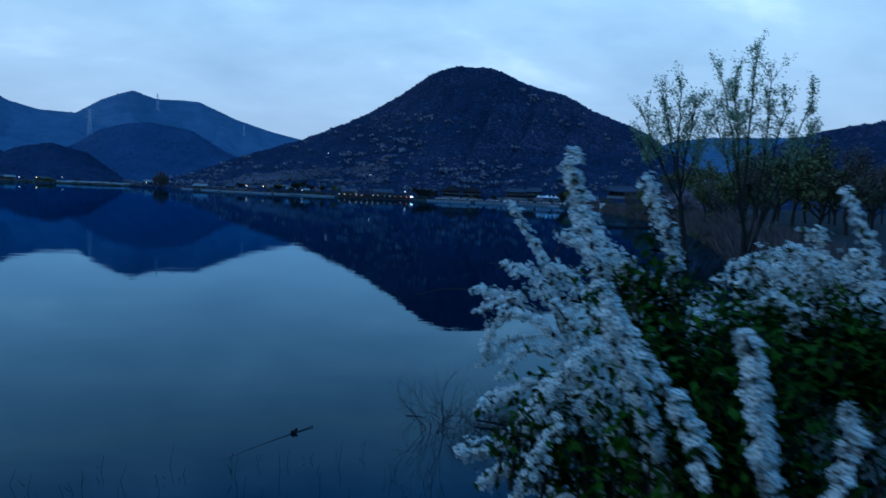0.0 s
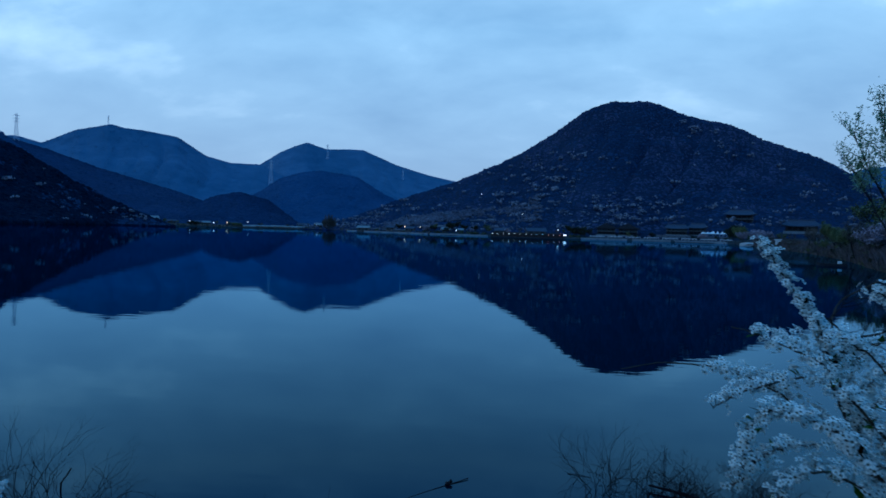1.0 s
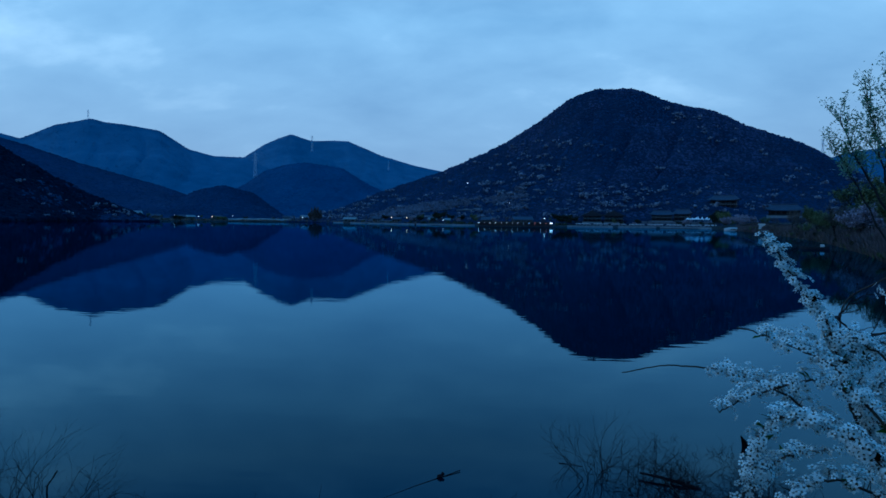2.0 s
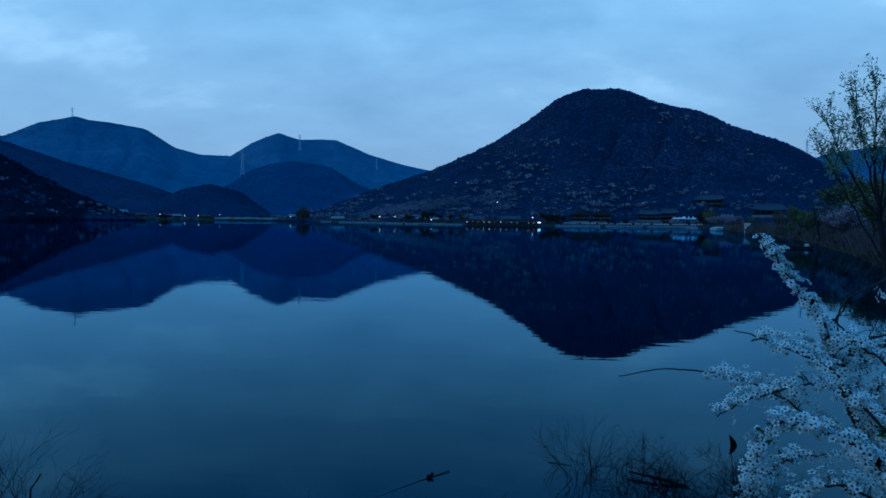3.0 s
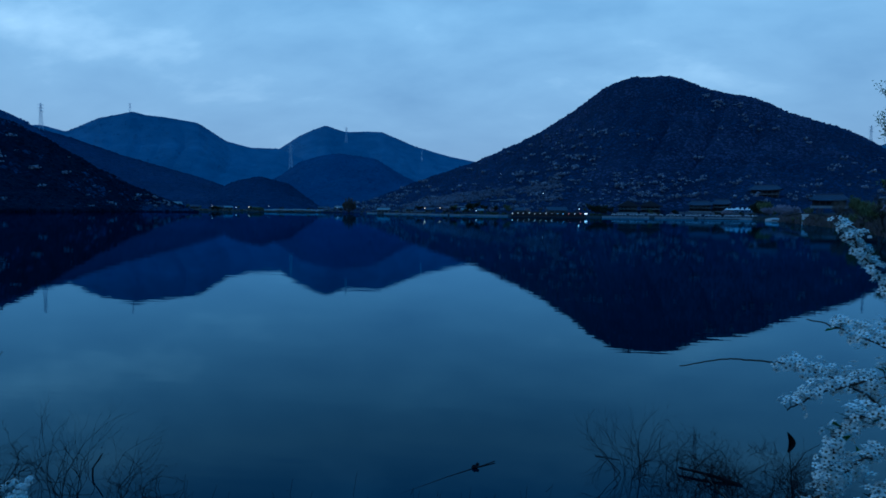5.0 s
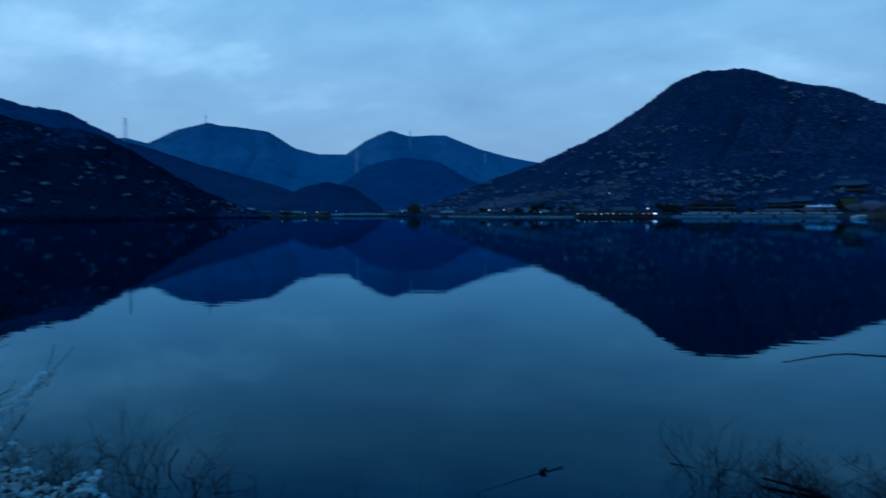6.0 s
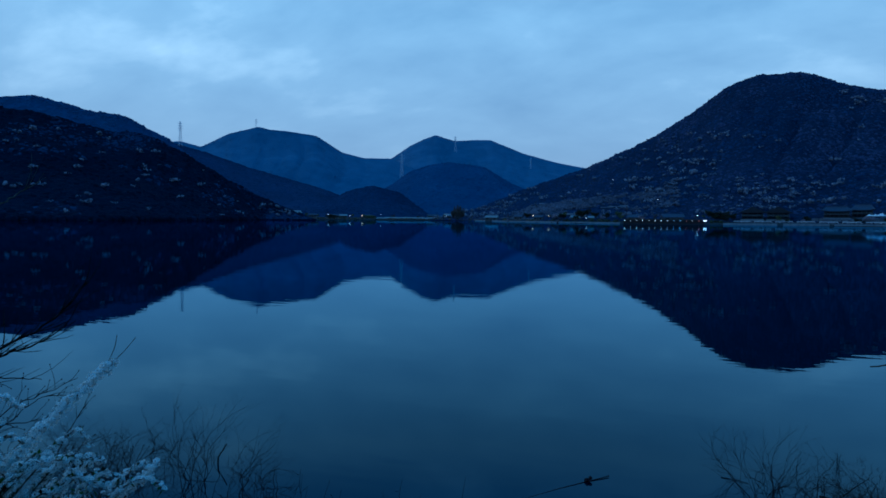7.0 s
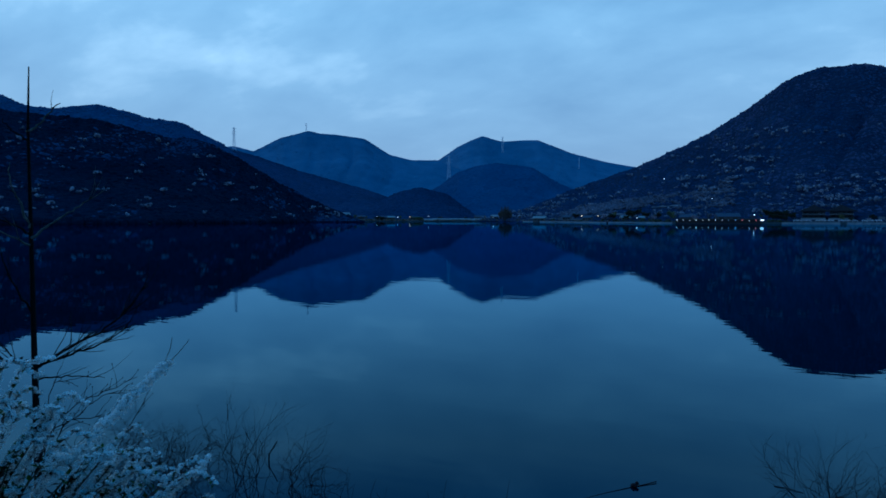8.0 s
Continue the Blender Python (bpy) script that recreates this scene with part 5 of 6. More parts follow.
for k in range(52):
    x = rng.uniform(-4.2, 1.3)
    e = thing("reed_stem", "thin dark dead reed standing in shallow water", "reed", (x, 5.75 + rng.uniform(-0.7, 0.8), 0), rng.uniform(0, 6.28), "dead reeds")
    g, tips = Geo(), []
    hh = rng.uniform(0.08, 0.26)
    g.tube(limb_points((0, 0, -0.2), (rng.uniform(-0.3, 0.3), rng.uniform(-0.3, 0.3), 1), hh + 0.2, rng, 0.12, 4), 0.0032, 0.0013, 4)
    part("stem", g, M_TWIG, e)
    if rng.random() < 0.5:
        g = Geo()
        g.tube(limb_points((0, 0, hh * 0.3), (rng.uniform(-1, 1), rng.uniform(-1, 1), 0.7), hh * 0.5, rng, 0.15, 3), 0.003, 0.0015, 4)
        part("side_shoot", g, M_TWIG, e)
e = thing("driftwood_branch", "thin dead branch floating on the lake", "branch")
g = Geo()
g.tube([(-1.16, 6.33, -0.004), (-0.9, 6.60, -0.002), (-0.6, 6.92, 0.0), (-0.34, 7.17, 0.002), (-0.20, 7.29, 0.006), (-0.08, 7.40, 0.012)], 0.0035, 0.006, 6)
part("stick", g, M_TWIG, e)
g = Geo()
g.ball((-0.31, 7.20, 0.015), 0.038, 0.034, 0.034, rough=0.25, rng=random.Random(3))
g.ball((-0.28, 7.22, 0.04), 0.024, 0.024, 0.022, rough=0.3, rng=random.Random(4))
part("knot", g, M_TWIG, e, "dark swollen knot")
e = thing("driftwood_stick", "short dead twig floating beside a dead shrub", "branch")
g = Geo()
g.tube([(1.15, 7.75, 0.004), (1.3, 7.72, 0.008), (1.42, 7.66, 0.004)], 0.0045, 0.003, 5)
part("stick", g, M_TWIG, e)
e = thing("driftwood_stick", "pale stripped stick leaning among dead shrubs", "branch")
g = Geo()
g.tube([(2.28, 7.22, 0.06), (2.32, 7.0, 0.03), (2.38, 6.75, 0.0), (2.42, 6.5, -0.03)], 0.006, 0.008, 5)
part("stick", g, M_BARK_PALE, e)
e = thing("sunken_stake", "dark leaning stake standing in the shallows", "stake")
g = Geo()
g.tube([(-4.55, 6.45, -0.2), (-4.53, 6.45, 0.08), (-4.47, 6.46, 0.17), (-4.42, 6.46, 0.25)], 0.011, 0.006, 6)
part("stake", g, M_TWIG, e)


# ---- the flowering bushes on the bank ----
def flower_mesh(seed):
    rng = random.Random(seed)
    g = Geo()
    for k in range(5):
        a = 2 * math.pi * k / 5 + rng.uniform(-0.12, 0.12)
        c, s = math.cos(a), math.sin(a)
        r = rng.uniform(0.92, 1.08)
        lift = rng.uniform(0.05, 0.45)
        w = 0.36
        g.add([(0.16 * c, 0.16 * s, 0.0), (0.62 * r * c - w * s, 0.62 * r * s + w * c, 0.22 * lift + 0.06), (1.0 * r * c - 0.2 * s, 1.0 * r * s + 0.2 * c, 0.5 * lift), (1.0 * r * c + 0.2 * s, 1.0 * r * s - 0.2 * c, 0.5 * lift), (0.62 * r * c + w * s, 0.62 * r * s - w * c, 0.22 * lift + 0.06)], [(0, 4, 3, 2, 1)])
    g.add([(0.33 * math.cos(t), 0.33 * math.sin(t), 0.07) for t in [2 * math.pi * k / 6 for k in range(6)]] + [(0, 0, 0.14)], [(k, (k + 1) % 6, 6) for k in range(6)], 1)
    return g


FLOWERS = [flower_mesh(k) for k in range(5)]
FLOWER_MESHES = [mesh_of("blossom", f, [M_PETAL, M_HEART]) for f in FLOWERS]
FLOWER_R = 0.0061
single_left = 300


def catmull(pts, n):
    pts = [Vector(p) for p in pts]
    ext = [pts[0] * 2 - pts[1]] + pts + [pts[-1] * 2 - pts[-2]]
    out = []
    for i in range(len(pts) - 1):
        a, b, c, d = ext[i:i + 4]
        for k in range(n):
            t = k / n
            out.append(0.5 * ((2 * b) + (c - a) * t + (2 * a - 5 * b + 4 * c - d) * t * t + (3 * b - 3 * c + d - a) * t ** 3))
    out.append(pts[-1])
    return out


def flowering_stem(parent, pts, rng, bloom=0.35, bare_tip=0.0, dense=1.0, radius=0.0042, singles=False, leafy=0.3, thick=1.0):
    """An arching stem set with clusters of small five-petalled flowers and fresh leaves."""
    global single_left
    line = catmull(pts, 9)
    line = [p + Vector((rng.uniform(-1, 1), rng.uniform(-1, 1), rng.uniform(-1, 1))) * (0.003 if bloom < 1 else 0.0008) for p in line]
    g = Geo()
    g.tube(line, radius, 0.0011, 6)
    acc = [0.0]
    for a, b in zip(line, line[1:]):
        acc.append(acc[-1] + (b - a).length)
    total = acc[-1]

    def spot(s):
        s = min(max(s, 0.0), total * 0.9999)
        for i in range(len(acc) - 1):
            if s <= acc[i + 1]:
                t = (s - acc[i]) / max(1e-9, acc[i + 1] - acc[i])
                return line[i].lerp(line[i + 1], t), (line[i + 1] - line[i]).normalized()
        return line[-1], (line[-1] - line[-2]).normalized()

    stem = part("stem", Geo(), M_STEM, parent)
    fl, lv = Geo(), Geo()
    s = total * bloom
    while s < total * (1 - bare_tip):
        p, d = spot(s)
        side = d.cross(Vector((rng.uniform(-1, 1), rng.uniform(-1, 1), rng.uniform(-1, 1))))
        side = (side.normalized() if side.length > 1e-6 else Vector((1, 0, 0))) + Vector((0, 0, 0.45))
        reach = rng.uniform(0.003, 0.015) * thick
        q = p + side * reach
        g.tube([p, q], 0.0009, 0.0006, 3)
        for k in range(rng.choice((4, 5, 5, 6, 7))):
            o = Vector((rng.gauss(0, 1), rng.gauss(0, 1), rng.gauss(0, 0.8))) * 0.0062 * thick
            nrm = (side * 0.8 + o * 60 + Vector((0, 0, 0.35)) + Vector((rng.uniform(-1, 1), rng.uniform(-1, 1), rng.uniform(-1, 1))) * 0.5).normalized()
            rot = nrm.to_track_quat("Z", "Y").to_matrix().to_4x4() @ Matrix.Rotation(rng.uniform(0, 6.28), 4, "Z")
            sc = FLOWER_R * rng.uniform(0.8, 1.15)
            m = Matrix.Translation(q + o + nrm * 0.003) @ rot @ Matrix.Diagonal((sc, sc, sc, 1))
            i = rng.randrange(5)
            if singles and single_left > 0:
                single_left -= 1
                b = new("blossom", FLOWER_MESHES[i])
                b.parent = stem
                b.matrix_basis = m
            else:
                fl.add([m @ Vector(v) for v in FLOWERS[i].v], [], 0)
                k0 = len(fl.v) - len(FLOWERS[i].v)
                fl.f.extend(tuple(k0 + j for j in f) for f in FLOWERS[i].f)
                fl.m.extend(FLOWERS[i].m)
        if rng.random() < leafy:
            for k in range(rng.choice((1, 2, 3))):
                ld = d * 0.4 + Vector((rng.uniform(-1, 1), rng.uniform(-1, 1), rng.uniform(-0.3, 0.9)))
                lv.leaf(p, ld, (rng.uniform(-0.5, 0.5), rng.uniform(-0.5, 0.5), 1), rng.uniform(0.014, 0.03), rng.uniform(0.007, 0.014))
        s += rng.uniform(0.0052, 0.0096) / dense
    s = total * 0.25
    while s < total * bloom:
        p, d = spot(s)
        for k in range(2):
            ld = d * 0.4 + Vector((rng.uniform(-1, 1), rng.uniform(-1, 1), rng.uniform(-0.3, 0.9)))
            if rng.random() < leafy * 2:
                lv.leaf(p, ld, (0, 0, 1), rng.uniform(0.02, 0.04), rng.uniform(0.010, 0.018))
        s += 0.015
    old = stem.data
    stem.data = mesh_of("stem", g, M_STEM)
    bpy.data.meshes.remove(old)
    if fl.v:
        part("blossoms", fl, [M_PETAL, M_HEART], stem, "clusters of small white flowers", kind="stuff")
    if lv.v:
        part("leaves", lv, M_LEAF, stem, "small fresh green leaves", kind="stuff")
    return stem


BUSH_TIPS = [(1.04, 0.76, 2.82), (1.11, 0.74, 2.85), (1.15, 0.69, 2.83), (1.23, 0.67, 2.85), (0.96, 0.71, 2.71), (1.04, 0.68, 2.75), (1.11, 0.64, 2.73), (1.2, 0.62, 2.75), (1.2, 0.57, 2.71)]
rng = random.Random(9)
bush = thing("flowering_bush", "large arching bush covered in small white flowers", "bush")
R1, R2, R3 = (1.02, 0.98, 1.0), (0.92, 0.45, 1.1), (1.20, 0.90, 1.0)
flowering_stem(bush, [R1, (0.80, 1.08, 2.30), (0.665, 1.12, 2.77), (0.62, 1.15, 2.87), (0.555, 1.175, 2.975)], rng, 0.55, 0.0, 1.6, thick=0.7, singles=True, leafy=0.04)
flowering_stem(bush, [R1, (0.82, 1.03, 2.35), (0.66, 1.07, 2.72), (0.58, 1.11, 2.78), (0.50, 1.15, 2.81)], rng, 0.72, 0.02, 1.2, 0.0035, leafy=0.04)
flowering_stem(bush, [R1, (0.80, 0.98, 2.40), (0.68, 1.05, 2.61), (0.62, 1.09, 2.665), (0.53, 1.13, 2.715), (0.46, 1.16, 2.73)], rng, 0.60, 0.0, 1.2, singles=True, leafy=0.04)
flowering_stem(bush, [(0.47, 1.155, 2.73), (0.42, 1.175, 2.728), (0.38, 1.19, 2.725), (0.31, 1.21, 2.705)], rng, 1.0, radius=0.0018, leafy=0.0)
flowering_stem(bush, [R1, (0.78, 0.88, 2.35), (0.62, 0.92, 2.64), (0.55, 0.95, 2.69), (0.51, 0.97, 2.70), (0.475, 0.99, 2.66), (0.465, 0.99, 2.57)], rng, 0.62, 0.0, 1.5, singles=True, leafy=0.10)
flowering_stem(bush, [R1, (0.82, 0.90, 2.30), (0.66, 0.93, 2.56), (0.56, 0.97, 2.60), (0.50, 0.98, 2.52)], rng, 0.6, 0.0, 1.3, leafy=0.15)
flowering_stem(bush, [R1, (0.86, 1.00, 2.40), (0.76, 1.05, 2.70), (0.70, 1.10, 2.79), (0.64, 1.12, 2.80)], rng, 0.62, 0.0, 1.3, leafy=0.05)
flowering_stem(bush, [R1, (0.84, 1.02, 2.30), (0.72, 1.00, 2.62), (0.62, 1.06, 2.73), (0.52, 1.10, 2.70), (0.46, 1.12, 2.66)], rng, 0.62, 0.0, 1.1, leafy=0.04)
flowering_stem(bush, [(0.67, 1.12, 2.76), (0.72, 1.20, 2.85), (0.78, 1.16, 2.91), (0.83, 1.15, 2.97)], rng, 1.0, radius=0.002, leafy=0.0)
flowering_stem(bush, [(0.66, 1.12, 2.74), (0.74, 1.14, 2.80), (0.82, 1.10, 2.82)], rng, 1.0, radius=0.0018, leafy=0.0)
flowering_stem(bush, [(0.707, 1.071, 2.606), (0.68, 1.094, 2.67), (0.668, 1.117, 2.727), (0.655, 1.13, 2.784), (0.636, 1.131, 2.823)], rng, 0.98, 0.0, 0.6, 0.0034, leafy=0.0)
for pts in ([(0.68, 1.094, 2.675), (0.712, 1.128, 2.735), (0.754, 1.151, 2.772), (0.789, 1.153, 2.793)],
            [(0.68, 1.094, 2.67), (0.715, 1.106, 2.701), (0.748, 1.109, 2.731), (0.782, 1.11, 2.742)],
            [(0.668, 1.117, 2.727), (0.709, 1.15, 2.761), (0.742, 1.171, 2.777), (0.733, 1.172, 2.793)],
            [(0.707, 1.071, 2.606), (0.704, 1.083, 2.64), (0.717, 1.085, 2.669), (0.743, 1.077, 2.701)],
            [(0.684, 1.019, 2.597), (0.656, 1.051, 2.631), (0.64, 1.071, 2.647), (0.617, 1.082, 2.662)],
            [(0.637, 1.129, 2.773), (0.608, 1.149, 2.789), (0.587, 1.159, 2.799)],
            [(0.45, 1.011, 2.549), (0.486, 1.013, 2.575), (0.512, 1.016, 2.607), (0.559, 1.038, 2.619), (0.614, 1.039, 2.624)]):
    flowering_stem(bush, pts, rng, 0.08, 0.0, 0.9, 0.002, leafy=0.05)


def bare_twig(parent, pts, r, rng, shoots):
    """A leafless twig with kinks, short side shoots and buds."""
    line = catmull(pts, 5)
    line = [p + Vector((rng.uniform(-1, 1), rng.uniform(-1, 1), rng.uniform(-1, 1))) * r * 1.5 for p in line]
    g = Geo()
    g.tube(line, r, r * 0.35, 5)
    for k in range(shoots):
        i = rng.randrange(3, len(line) - 1)
        d = (line[i + 1] - line[i]).normalized() + Vector((rng.uniform(-1, 1), rng.uniform(-1, 1), rng.uniform(-0.5, 1.0))) * 0.8
        sub = limb_points(line[i], d, r * rng.uniform(14, 45), rng, 0.25, 4)
        g.tube(sub, r * 0.5, r * 0.2, 4)
        g.ball(sub[-1], r * 0.8, r * 0.8, r * 1.1, rng=rng)
    part("bare_twig", g, M_TWIG, parent)


for pts, k in (([(0.657, 1.14, 2.792), (0.695, 1.173, 2.828), (0.732, 1.196, 2.852), (0.776, 1.218, 2.869)], 5), ([(0.687, 1.173, 2.83), (0.721, 1.172, 2.803), (0.762, 1.173, 2.788), (0.809, 1.173, 2.767)], 4),
               ([(0.667, 1.13, 2.779), (0.729, 1.152, 2.793), (0.776, 1.164, 2.803), (0.806, 1.165, 2.811)], 3)):
    bare_twig(bush, pts, 0.0021, rng, k)
# tall sprays further along the bush
flowering_stem(bush, [R2, (0.62, 0.37, 2.45), (0.464, 0.351, 2.88), (0.445, 0.360, 2.948), (0.426, 0.368, 3.015), (0.414, 0.373, 3.055)], rng, 0.62, 0.0, 1.5, leafy=0.18, thick=0.95)
flowering_stem(bush, [R2, (0.84, 0.66, 2.40), (0.798, 0.684, 2.80), (0.784, 0.692, 2.871), (0.758, 0.707, 2.966), (0.723, 0.726, 3.035)], rng, 0.66, 0.0, 1.7, leafy=0.08, thick=1.05)
flowering_stem(bush, [R2, (0.86, 0.66, 2.40), (0.74, 0.72, 2.78), (0.668, 0.764, 2.883), (0.632, 0.787, 2.927), (0.605, 0.803, 2.97)], rng, 0.66, 0.0, 1.6, leafy=0.08, thick=1.2)
flowering_stem(bush, [R1, (0.90, 0.86, 2.40), (0.76, 0.85, 2.78), (0.700, 0.866, 2.85), (0.650, 0.890, 2.885), (0.615, 0.91, 2.905)], rng, 0.68, 0.0, 1.5, leafy=0.06, thick=1.1)
flowering_stem(bush, [R3, (1.50, 0.86, 2.40), (1.49, 0.87, 2.72), (1.46, 0.90, 2.91), (1.42, 0.94, 3.05)], rng, 0.78, 0.0, 1.3, leafy=0.1, thick=0.9)
for tip, droop in (((1.24, 1.12, 2.82), (1.14, 1.15, 2.74)), ((1.36, 1.10, 2.84), (1.28, 1.16, 2.76)), ((1.40, 1.06, 2.86), (1.33, 1.10, 2.84)), ((1.50, 0.98, 2.86), (1.42, 1.04, 2.80)), ((1.56, 0.93, 2.84), (1.50, 0.90, 2.76)), ((1.44, 1.02, 2.93), (1.38, 1.04, 2.98)), ((1.30, 0.95, 2.72), (1.18, 0.90, 2.66)), ((1.22, 0.98, 2.72), (1.08, 0.98, 2.68))):
    tip, droop = (tip[0], tip[1], tip[2] - 0.05), (droop[0], droop[1], droop[2] - 0.05)
    flowering_stem(bush, [R3, (tip[0] + 0.02, tip[1] - 0.12, 2.45), tip, droop], rng, 0.80, 0.0, 1.3, leafy=0.35, thick=1.25)
flowering_stem(bush, [R2, (0.62, 0.35, 2.45), (0.440, 0.250, 2.815), (0.464, 0.229, 2.790), (0.517, 0.199, 2.723), (0.557, 0.173, 2.625)], rng, 0.62, 0.0, 1.4, leafy=0.12, thick=0.72)
flowering_stem(bush, [R2, (0.74, 0.28, 2.45), (0.610, 0.200, 2.80), (0.616, 0.179, 2.743), (0.627, 0.170, 2.630)], rng, 0.70, 0.0, 1.4, leafy=0.12, thick=0.72)
flowering_stem(bush, [R2, (0.80, 0.16, 2.45), (0.668, 0.085, 2.735), (0.661, 0.075, 2.715), (0.650, 0.082, 2.630)], rng, 0.88, 0.0, 1.0, leafy=0.12, thick=0.42)
flowering_stem(bush, [R2, (0.70, 0.55, 2.20), (0.539, 0.624, 2.518), (0.434, 0.662, 2.483), (0.335, 0.688, 2.455)], rng, 0.62, 0.0, 1.8, leafy=0.2, thick=1.1)
flowering_stem(bush, [R2, (0.72, 0.60, 2.20), (0.60, 0.68, 2.46), (0.48, 0.72, 2.42), (0.40, 0.74, 2.36)], rng, 0.62, 0.0, 1.7, leafy=0.2, thick=1.1)
flowering_stem(bush, [R2, (0.70, 0.50, 2.40), (0.58, 0.52, 2.70), (0.50, 0.54, 2.66), (0.45, 0.56, 2.58)], rng, 0.66, 0.0, 1.7, leafy=0.2, thick=1.1)
flowering_stem(bush, [R1, (0.85, 1.00, 2.30), (0.72, 0.95, 2.52), (0.56, 0.94, 2.52), (0.44, 0.93, 2.46)], rng, 0.5, 0.0, 1.6, leafy=0.2, thick=1.2)
for tip in BUSH_TIPS:  # flowered shoulder over the leaves
    tip = Vector(tip)
    lean = Vector((rng.uniform(-0.16, 0.02), rng.uniform(0.0, 0.08), rng.uniform(-0.06, 0.02)))
    flowering_stem(bush, [R3, Vector(R3).lerp(tip, 0.6) + Vector((0.03, -0.04, 0.12)), tip - lean * 0.3, tip + lean], rng, 0.74, 0.0, 1.3, leafy=0.35, thick=1.15)
for k in range(13):  # the flowered crown of the bush
    a = rng.uniform(-0.6, 2.9)
    tip = Vector((1.22 + 0.42 * math.cos(a) + rng.uniform(-0.08, 0.1), 0.92 + 0.34 * math.sin(a), rng.uniform(2.55, 2.86)))
    root = Vector(R3) + Vector((rng.uniform(-0.15, 0.15), rng.uniform(-0.1, 0.1), 0))
    mid = root.lerp(tip, 0.6) + Vector((rng.uniform(-0.06, 0.06), rng.uniform(-0.06, 0.06), 0.28))
    droop = tip + (tip - Vector((1.2, 0.95, tip.z))) * 0.25 + Vector((0, 0, -rng.uniform(0.02, 0.12)))
    flowering_stem(bush, [root, mid, tip, droop], rng, 0.80, 0.0, 1.5, leafy=0.35, thick=1.4)
for k in range(8):  # lower drooping sprays on the lake side
    a = rng.uniform(1.7, 3.6)
    tip = Vector((0.80 + 0.28 * math.cos(a), 0.62 + 0.24 * math.sin(a), rng.uniform(2.2, 2.6)))
    root = Vector(R2) + Vector((rng.uniform(-0.1, 0.1), rng.uniform(-0.1, 0.1), 0))
    mid = root.lerp(tip, 0.6) + Vector((0.03, 0, 0.32))
    flowering_stem(bush, [root, mid, tip, tip + Vector((0.12 * math.cos(a), 0.1 * math.sin(a), -0.12))], rng, 0.55, 0.0, 1.4, leafy=0.4, thick=1.2)


def leaf_mass(parent, centre, radii, n, rng, size, twigs=40):
    """The dense leafy inside of a bush: short shoots carrying leaves."""
    g, lv = Geo(), Geo()
    for k in range(twigs):
        d = Vector((rng.gauss(0, 1), rng.gauss(0, 1), rng.gauss(0, 1))).normalized()
        f = rng.uniform(0.45, 1.0)
        tip = Vector((centre[0] + d.x * radii[0] * f, centre[1] + d.y * radii[1] * f, centre[2] + d.z * radii[2] * f))
        base = Vector((centre[0] + d.x * 0.1, centre[1] + d.y * 0.1, centre[2] - radii[2] * 0.6))
        line = catmull([base, base.lerp(tip, 0.5) + Vector((0, 0, 0.08)), tip], 5)
        g.tube(line, 0.004, 0.001, 4)
        for i in range(n // twigs):
            t = rng.uniform(0.86, 1.0) if rng.random() < 0.6 else rng.uniform(0.3, 0.86)
            p = line[min(len(line) - 1, int(t * len(line)))] + Vector((rng.gauss(0, 1), rng.gauss(0, 1), rng.gauss(0, 1))) * 0.035
            lv.leaf(p, (rng.uniform(-1, 1), rng.uniform(-1, 1), rng.uniform(-0.6, 0.8)), (rng.uniform(-0.7, 0.7), rng.uniform(-0.7, 0.7), 1), size * rng.uniform(0.6, 1.3), size * rng.uniform(0.35, 0.6))
    part("twiggy_inside", g, M_STEM, parent, kind="stuff")
    part("foliage", lv, M_LEAF, parent, "dense fresh green leaves", kind="stuff")


for centre, radii, n, tw, size in (((1.28, 0.90, 2.00), (0.50, 0.42, 0.60), 15000, 180, 0.027), ((0.72, 0.68, 2.76), (0.10, 0.09, 0.09), 700, 30, 0.030), ((0.74, 0.45, 2.62), (0.16, 0.14, 0.22), 4200, 80, 0.026),
                                   ((1.12, 0.62, 2.66), (0.26, 0.20, 0.10), 4500, 80, 0.026), ((0.62, 0.36, 2.52), (0.14, 0.12, 0.20), 1400, 40, 0.030),
                                   ((0.50, 0.60, 2.50), (0.09, 0.09, 0.11), 800, 24, 0.028), 
                                   ((1.10, 0.74, 2.66), (0.16, 0.14, 0.14), 2200, 50, 0.026), ((0.86, 0.42, 2.1), (0.30, 0.28, 0.5), 9000, 120, 0.034)):
    leaf_mass(bush, centre, radii, n, rng, size, tw)

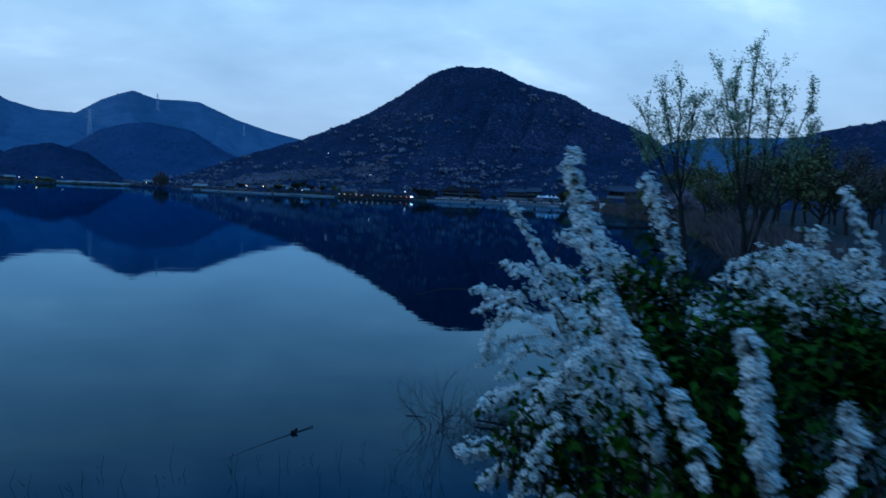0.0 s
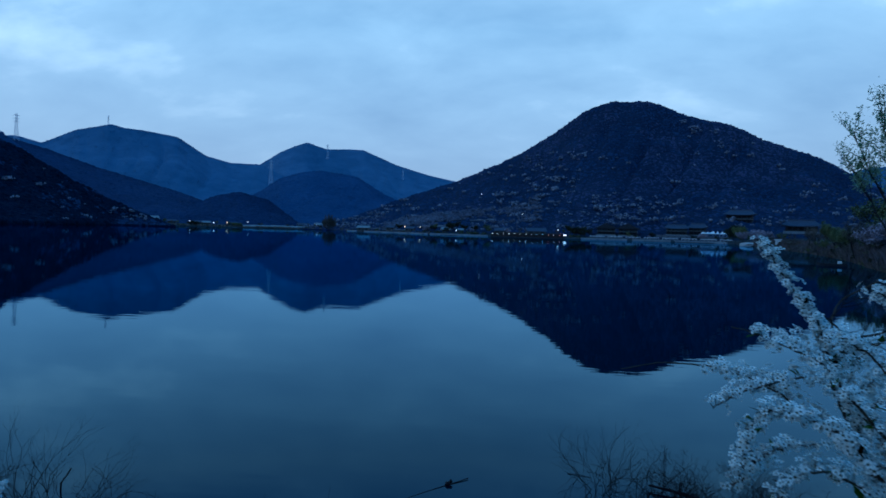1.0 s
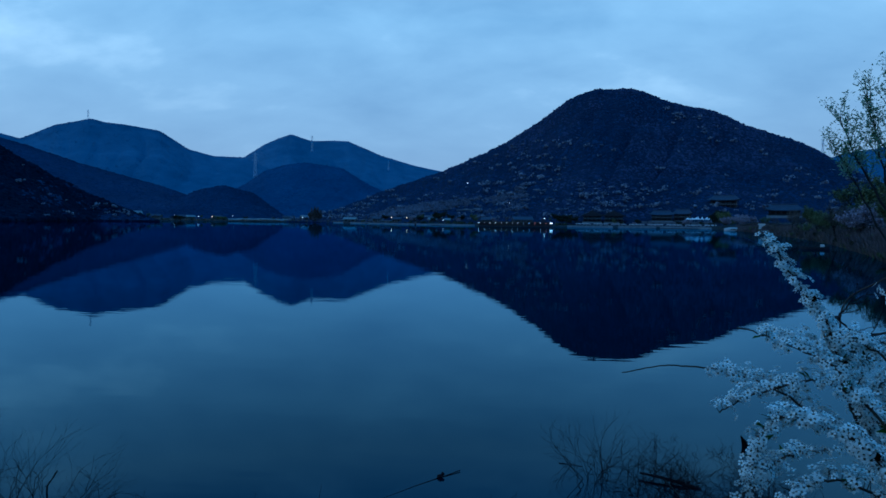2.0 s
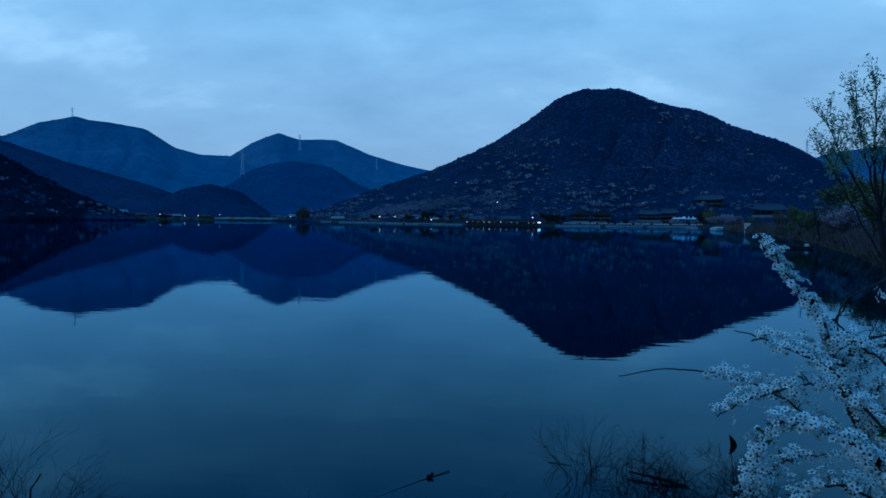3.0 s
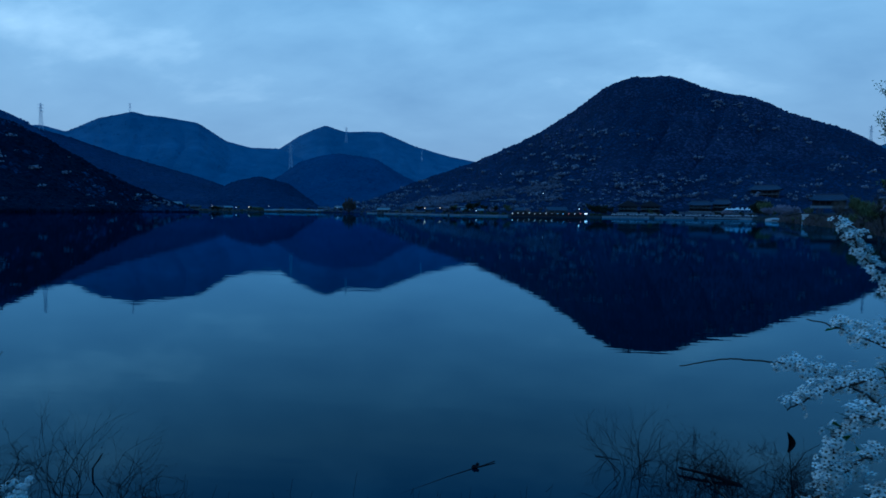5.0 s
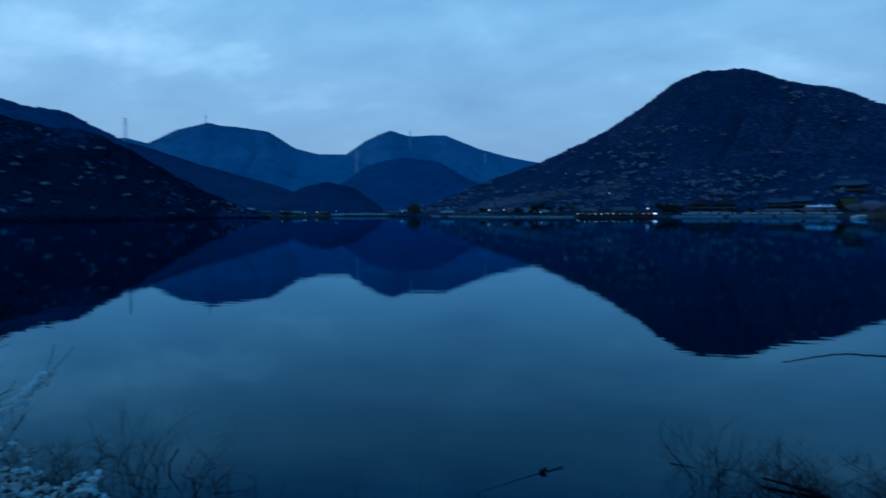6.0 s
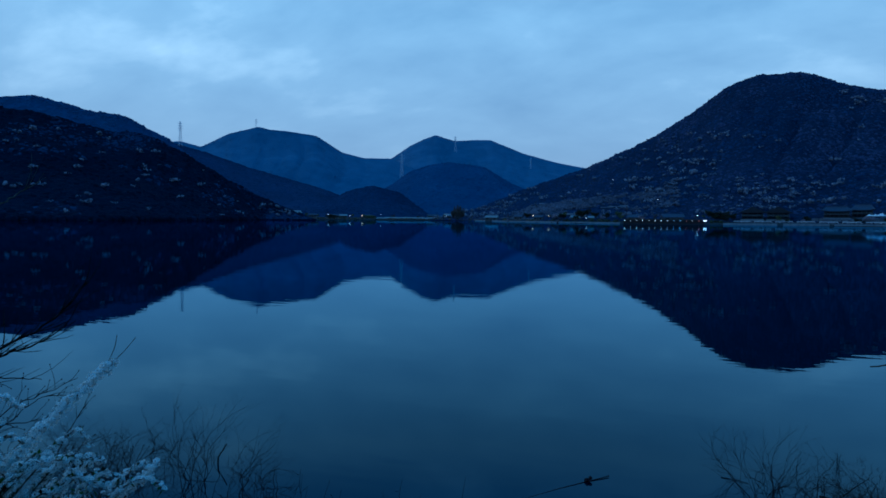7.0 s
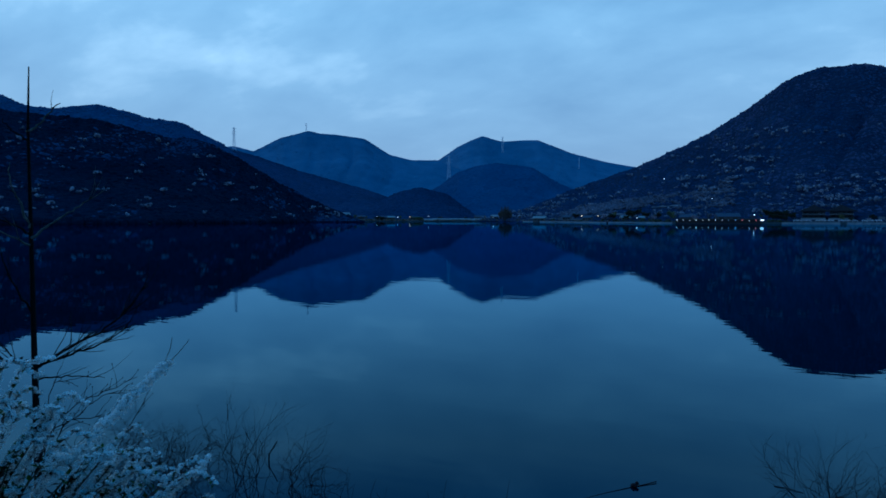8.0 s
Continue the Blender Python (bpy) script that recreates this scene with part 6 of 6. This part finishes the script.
bush_b = thing("flowering_bush", "low arching white-flowered bush below the bank", "bush")
B1 = (-2.45, 1.45, 0.75)
flowering_stem(bush_b, [B1, (-2.11, 1.683, 1.975), (-2.053, 1.761, 2.048), (-2.008, 1.835, 2.135), (-1.948, 1.938, 2.244), (-1.896, 2.048, 2.344), (-1.831, 2.131, 2.45)], rng, 0.50, 0.055, 2.8, leafy=0.06, thick=1.15)
flowering_stem(bush_b, [(-1.90, 2.06, 2.36), (-1.875, 2.07, 2.42), (-1.87, 2.08, 2.47)], rng, 1.0, radius=0.0015, leafy=0.0)
for tip in ((-1.64, 2.02, 2.03), (-1.79, 1.89, 2.08), (-1.87, 1.81, 2.08), (-1.72, 1.95, 1.95), (-2.00, 1.66, 2.28), (-2.09, 1.53, 2.42), (-2.22, 1.42, 2.34), (-2.12, 1.62, 2.16), (-2.0, 1.75, 1.98), (-1.9, 1.75, 1.92), (-2.2, 1.5, 2.0), (-2.35, 1.35, 2.3), (-2.4, 1.35, 2.15), (-1.6, 1.98, 1.9), (-1.82, 1.85, 1.86)):
    tip = Vector(tip)
    mid = Vector(B1).lerp(tip, 0.62) + Vector((rng.uniform(-0.06, 0.06), rng.uniform(-0.06, 0.06), 0.16))
    flowering_stem(bush_b, [B1, mid, tip], rng, 0.76, 0.0, 1.7, leafy=0.22, thick=1.0)
for pts in ([(-2.75, 2.10, 1.70), (-2.71, 2.148, 1.878), (-2.637, 2.237, 2.047), (-2.531, 2.333, 2.115), (-2.42, 2.431, 2.172)],
            [(-2.70, 2.12, 1.80), (-2.664, 2.169, 1.957), (-2.611, 2.245, 2.008), (-2.556, 2.323, 2.088), (-2.443, 2.367, 2.116)],
            [(-2.80, 2.22, 1.70), (-2.779, 2.23, 1.895), (-2.76, 2.249, 2.139), (-2.685, 2.279, 2.167)],
            [(-2.65, 2.12, 1.85), (-2.592, 2.199, 2.01), (-2.536, 2.273, 2.009), (-2.478, 2.349, 2.021)]):
    bare_twig(bush_b, pts, 0.0036, rng, 11)
for k in range(9):  # bare twigs between the sprays
    s = Vector((-2.25 + rng.uniform(-0.45, 0.4), 2.0 + rng.uniform(-0.1, 0.25), rng.uniform(1.45, 1.8)))
    d = Vector((rng.uniform(0.2, 0.7), rng.uniform(0.1, 0.6), rng.uniform(0.5, 0.9))).normalized()
    e0 = s + d * rng.uniform(0.22, 0.40)
    bare_twig(bush_b, [s, s.lerp(e0, 0.5) + Vector((rng.uniform(-0.03, 0.03), rng.uniform(-0.03, 0.03), 0.03)), e0], 0.0030, rng, 7)
for k in range(46):
    u = rng.uniform(-0.1, 1.0)
    top = 2.47 - 0.62 * min(max(u, 0), 0.55) - 0.30 * max(u - 0.55, 0)
    tip = Vector((-2.18 + 0.42 * u + rng.uniform(-0.12, 0.1), 1.46 + 0.46 * u + rng.uniform(-0.06, 0.2), top - 0.5 * rng.random() ** 1.4))
    lean = Vector((rng.uniform(0.02, 0.13), rng.uniform(0.02, 0.12), rng.uniform(-0.03, 0.06)))
    mid = Vector(B1).lerp(tip, 0.55) + Vector((rng.uniform(-0.1, 0.02), rng.uniform(-0.1, 0.02), 0.10))
    flowering_stem(bush_b, [B1, mid, tip, tip + lean], rng, 0.87, 0.0, 1.0, leafy=0.4, thick=0.62)
leaf_mass(bush_b, (-2.2, 1.55, 1.6), (0.40, 0.35, 0.45), 1500, rng, 0.028, 40)


# ---- the bare young tree on the bank ----
e = thing("bare_tree", "slender leafless young tree on the lake bank", "tree")
TX, TY = -3.11, 2.43
g = Geo()
g.tube([(TX, TY, 0.1), (TX - 0.01, TY, 0.9), (TX + 0.005, TY, 1.63), (TX, TY, 2.18), (TX - 0.005, TY + 0.005, 2.85), (TX, TY, 3.39), (TX + 0.008, TY + 0.008, 3.72)], 0.026, 0.003, 8)
part("trunk", g, M_BARK_BLACK, e)


def bare_limb(pts, r, n, rng, m):
    line = catmull(pts, 6)
    line = [p + Vector((rng.uniform(-1, 1), rng.uniform(-1, 1), rng.uniform(-1, 1))) * 0.006 for p in line]
    g = Geo()
    g.tube(line, r, r * 0.3, 6)
    for k in range(n):
        i = rng.randrange(3, len(line) - 1)
        d = (line[i + 1] - line[i]).normalized() + Vector((rng.uniform(-1, 1), rng.uniform(-1, 1), rng.uniform(-0.4, 1.0))) * 0.6
        sub = limb_points(line[i], d, rng.uniform(0.08, 0.24), rng, 0.18, 4, 0.05)
        g.tube(sub, r * 0.35, r * 0.12, 4)
        if rng.random() < 0.6:
            g.tube(limb_points(sub[2], d + Vector((rng.uniform(-1, 1), rng.uniform(-1, 1), 0.4)) * 0.6, 0.08, rng, 0.2, 3), r * 0.22, r * 0.1, 3)
    part("limb", g, m, e)


rb = random.Random(31)
bare_limb([(TX, TY, 3.39), (-3.07, 2.48, 3.45), (-3.02, 2.54, 3.55)], 0.0073, 1, rb, M_BARK_PALE)
bare_limb([(TX, TY, 3.34), (-3.14, 2.38, 3.38), (-3.17, 2.34, 3.44)], 0.0059, 1, rb, M_BARK_BLACK)
bare_limb([(TX, TY, 2.89), (-3.14, 2.40, 3.02), (-3.16, 2.37, 3.12), (-3.165, 2.365, 3.23)], 0.0073, 0, rb, M_BARK_PALE)
bare_limb([(TX, TY, 2.84), (-3.05, 2.51, 2.92), (-2.98, 2.59, 3.0), (-2.93, 2.65, 3.06)], 0.0073, 3, rb, M_BARK_PALE)
bare_limb([(TX, TY, 2.86), (-3.18, 2.33, 2.94), (-3.26, 2.22, 3.02)], 0.0066, 2, rb, M_BARK_BLACK)
bare_limb([(TX, TY, 2.80), (-3.17, 2.35, 2.86), (-3.28, 2.20, 2.95)], 0.0066, 2, rb, M_BARK_PALE)
bare_limb([(TX, TY, 2.16), (-3.01, 2.55, 2.25), (-2.87, 2.71, 2.37), (-2.75, 2.84, 2.57)], 0.0092, 18, rb, M_BARK_BLACK)
bare_limb([(TX, TY, 2.17), (-3.0, 2.56, 2.22), (-2.90, 2.68, 2.27), (-2.80, 2.79, 2.36)], 0.0073, 18, rb, M_BARK_BLACK)
bare_limb([(TX, TY, 2.17), (-3.18, 2.33, 2.22), (-3.30, 2.20, 2.28)], 0.0079, 18, rb, M_BARK_BLACK)
bare_limb([(TX, TY, 2.10), (-3.02, 2.54, 2.10), (-2.90, 2.68, 2.07)], 0.0053, 4, rb, M_BARK_BLACK)
bare_limb([(TX, TY, 2.45), (-3.16, 2.36, 2.62), (-3.20, 2.31, 2.85)], 0.0066, 4, rb, M_BARK_BLACK)
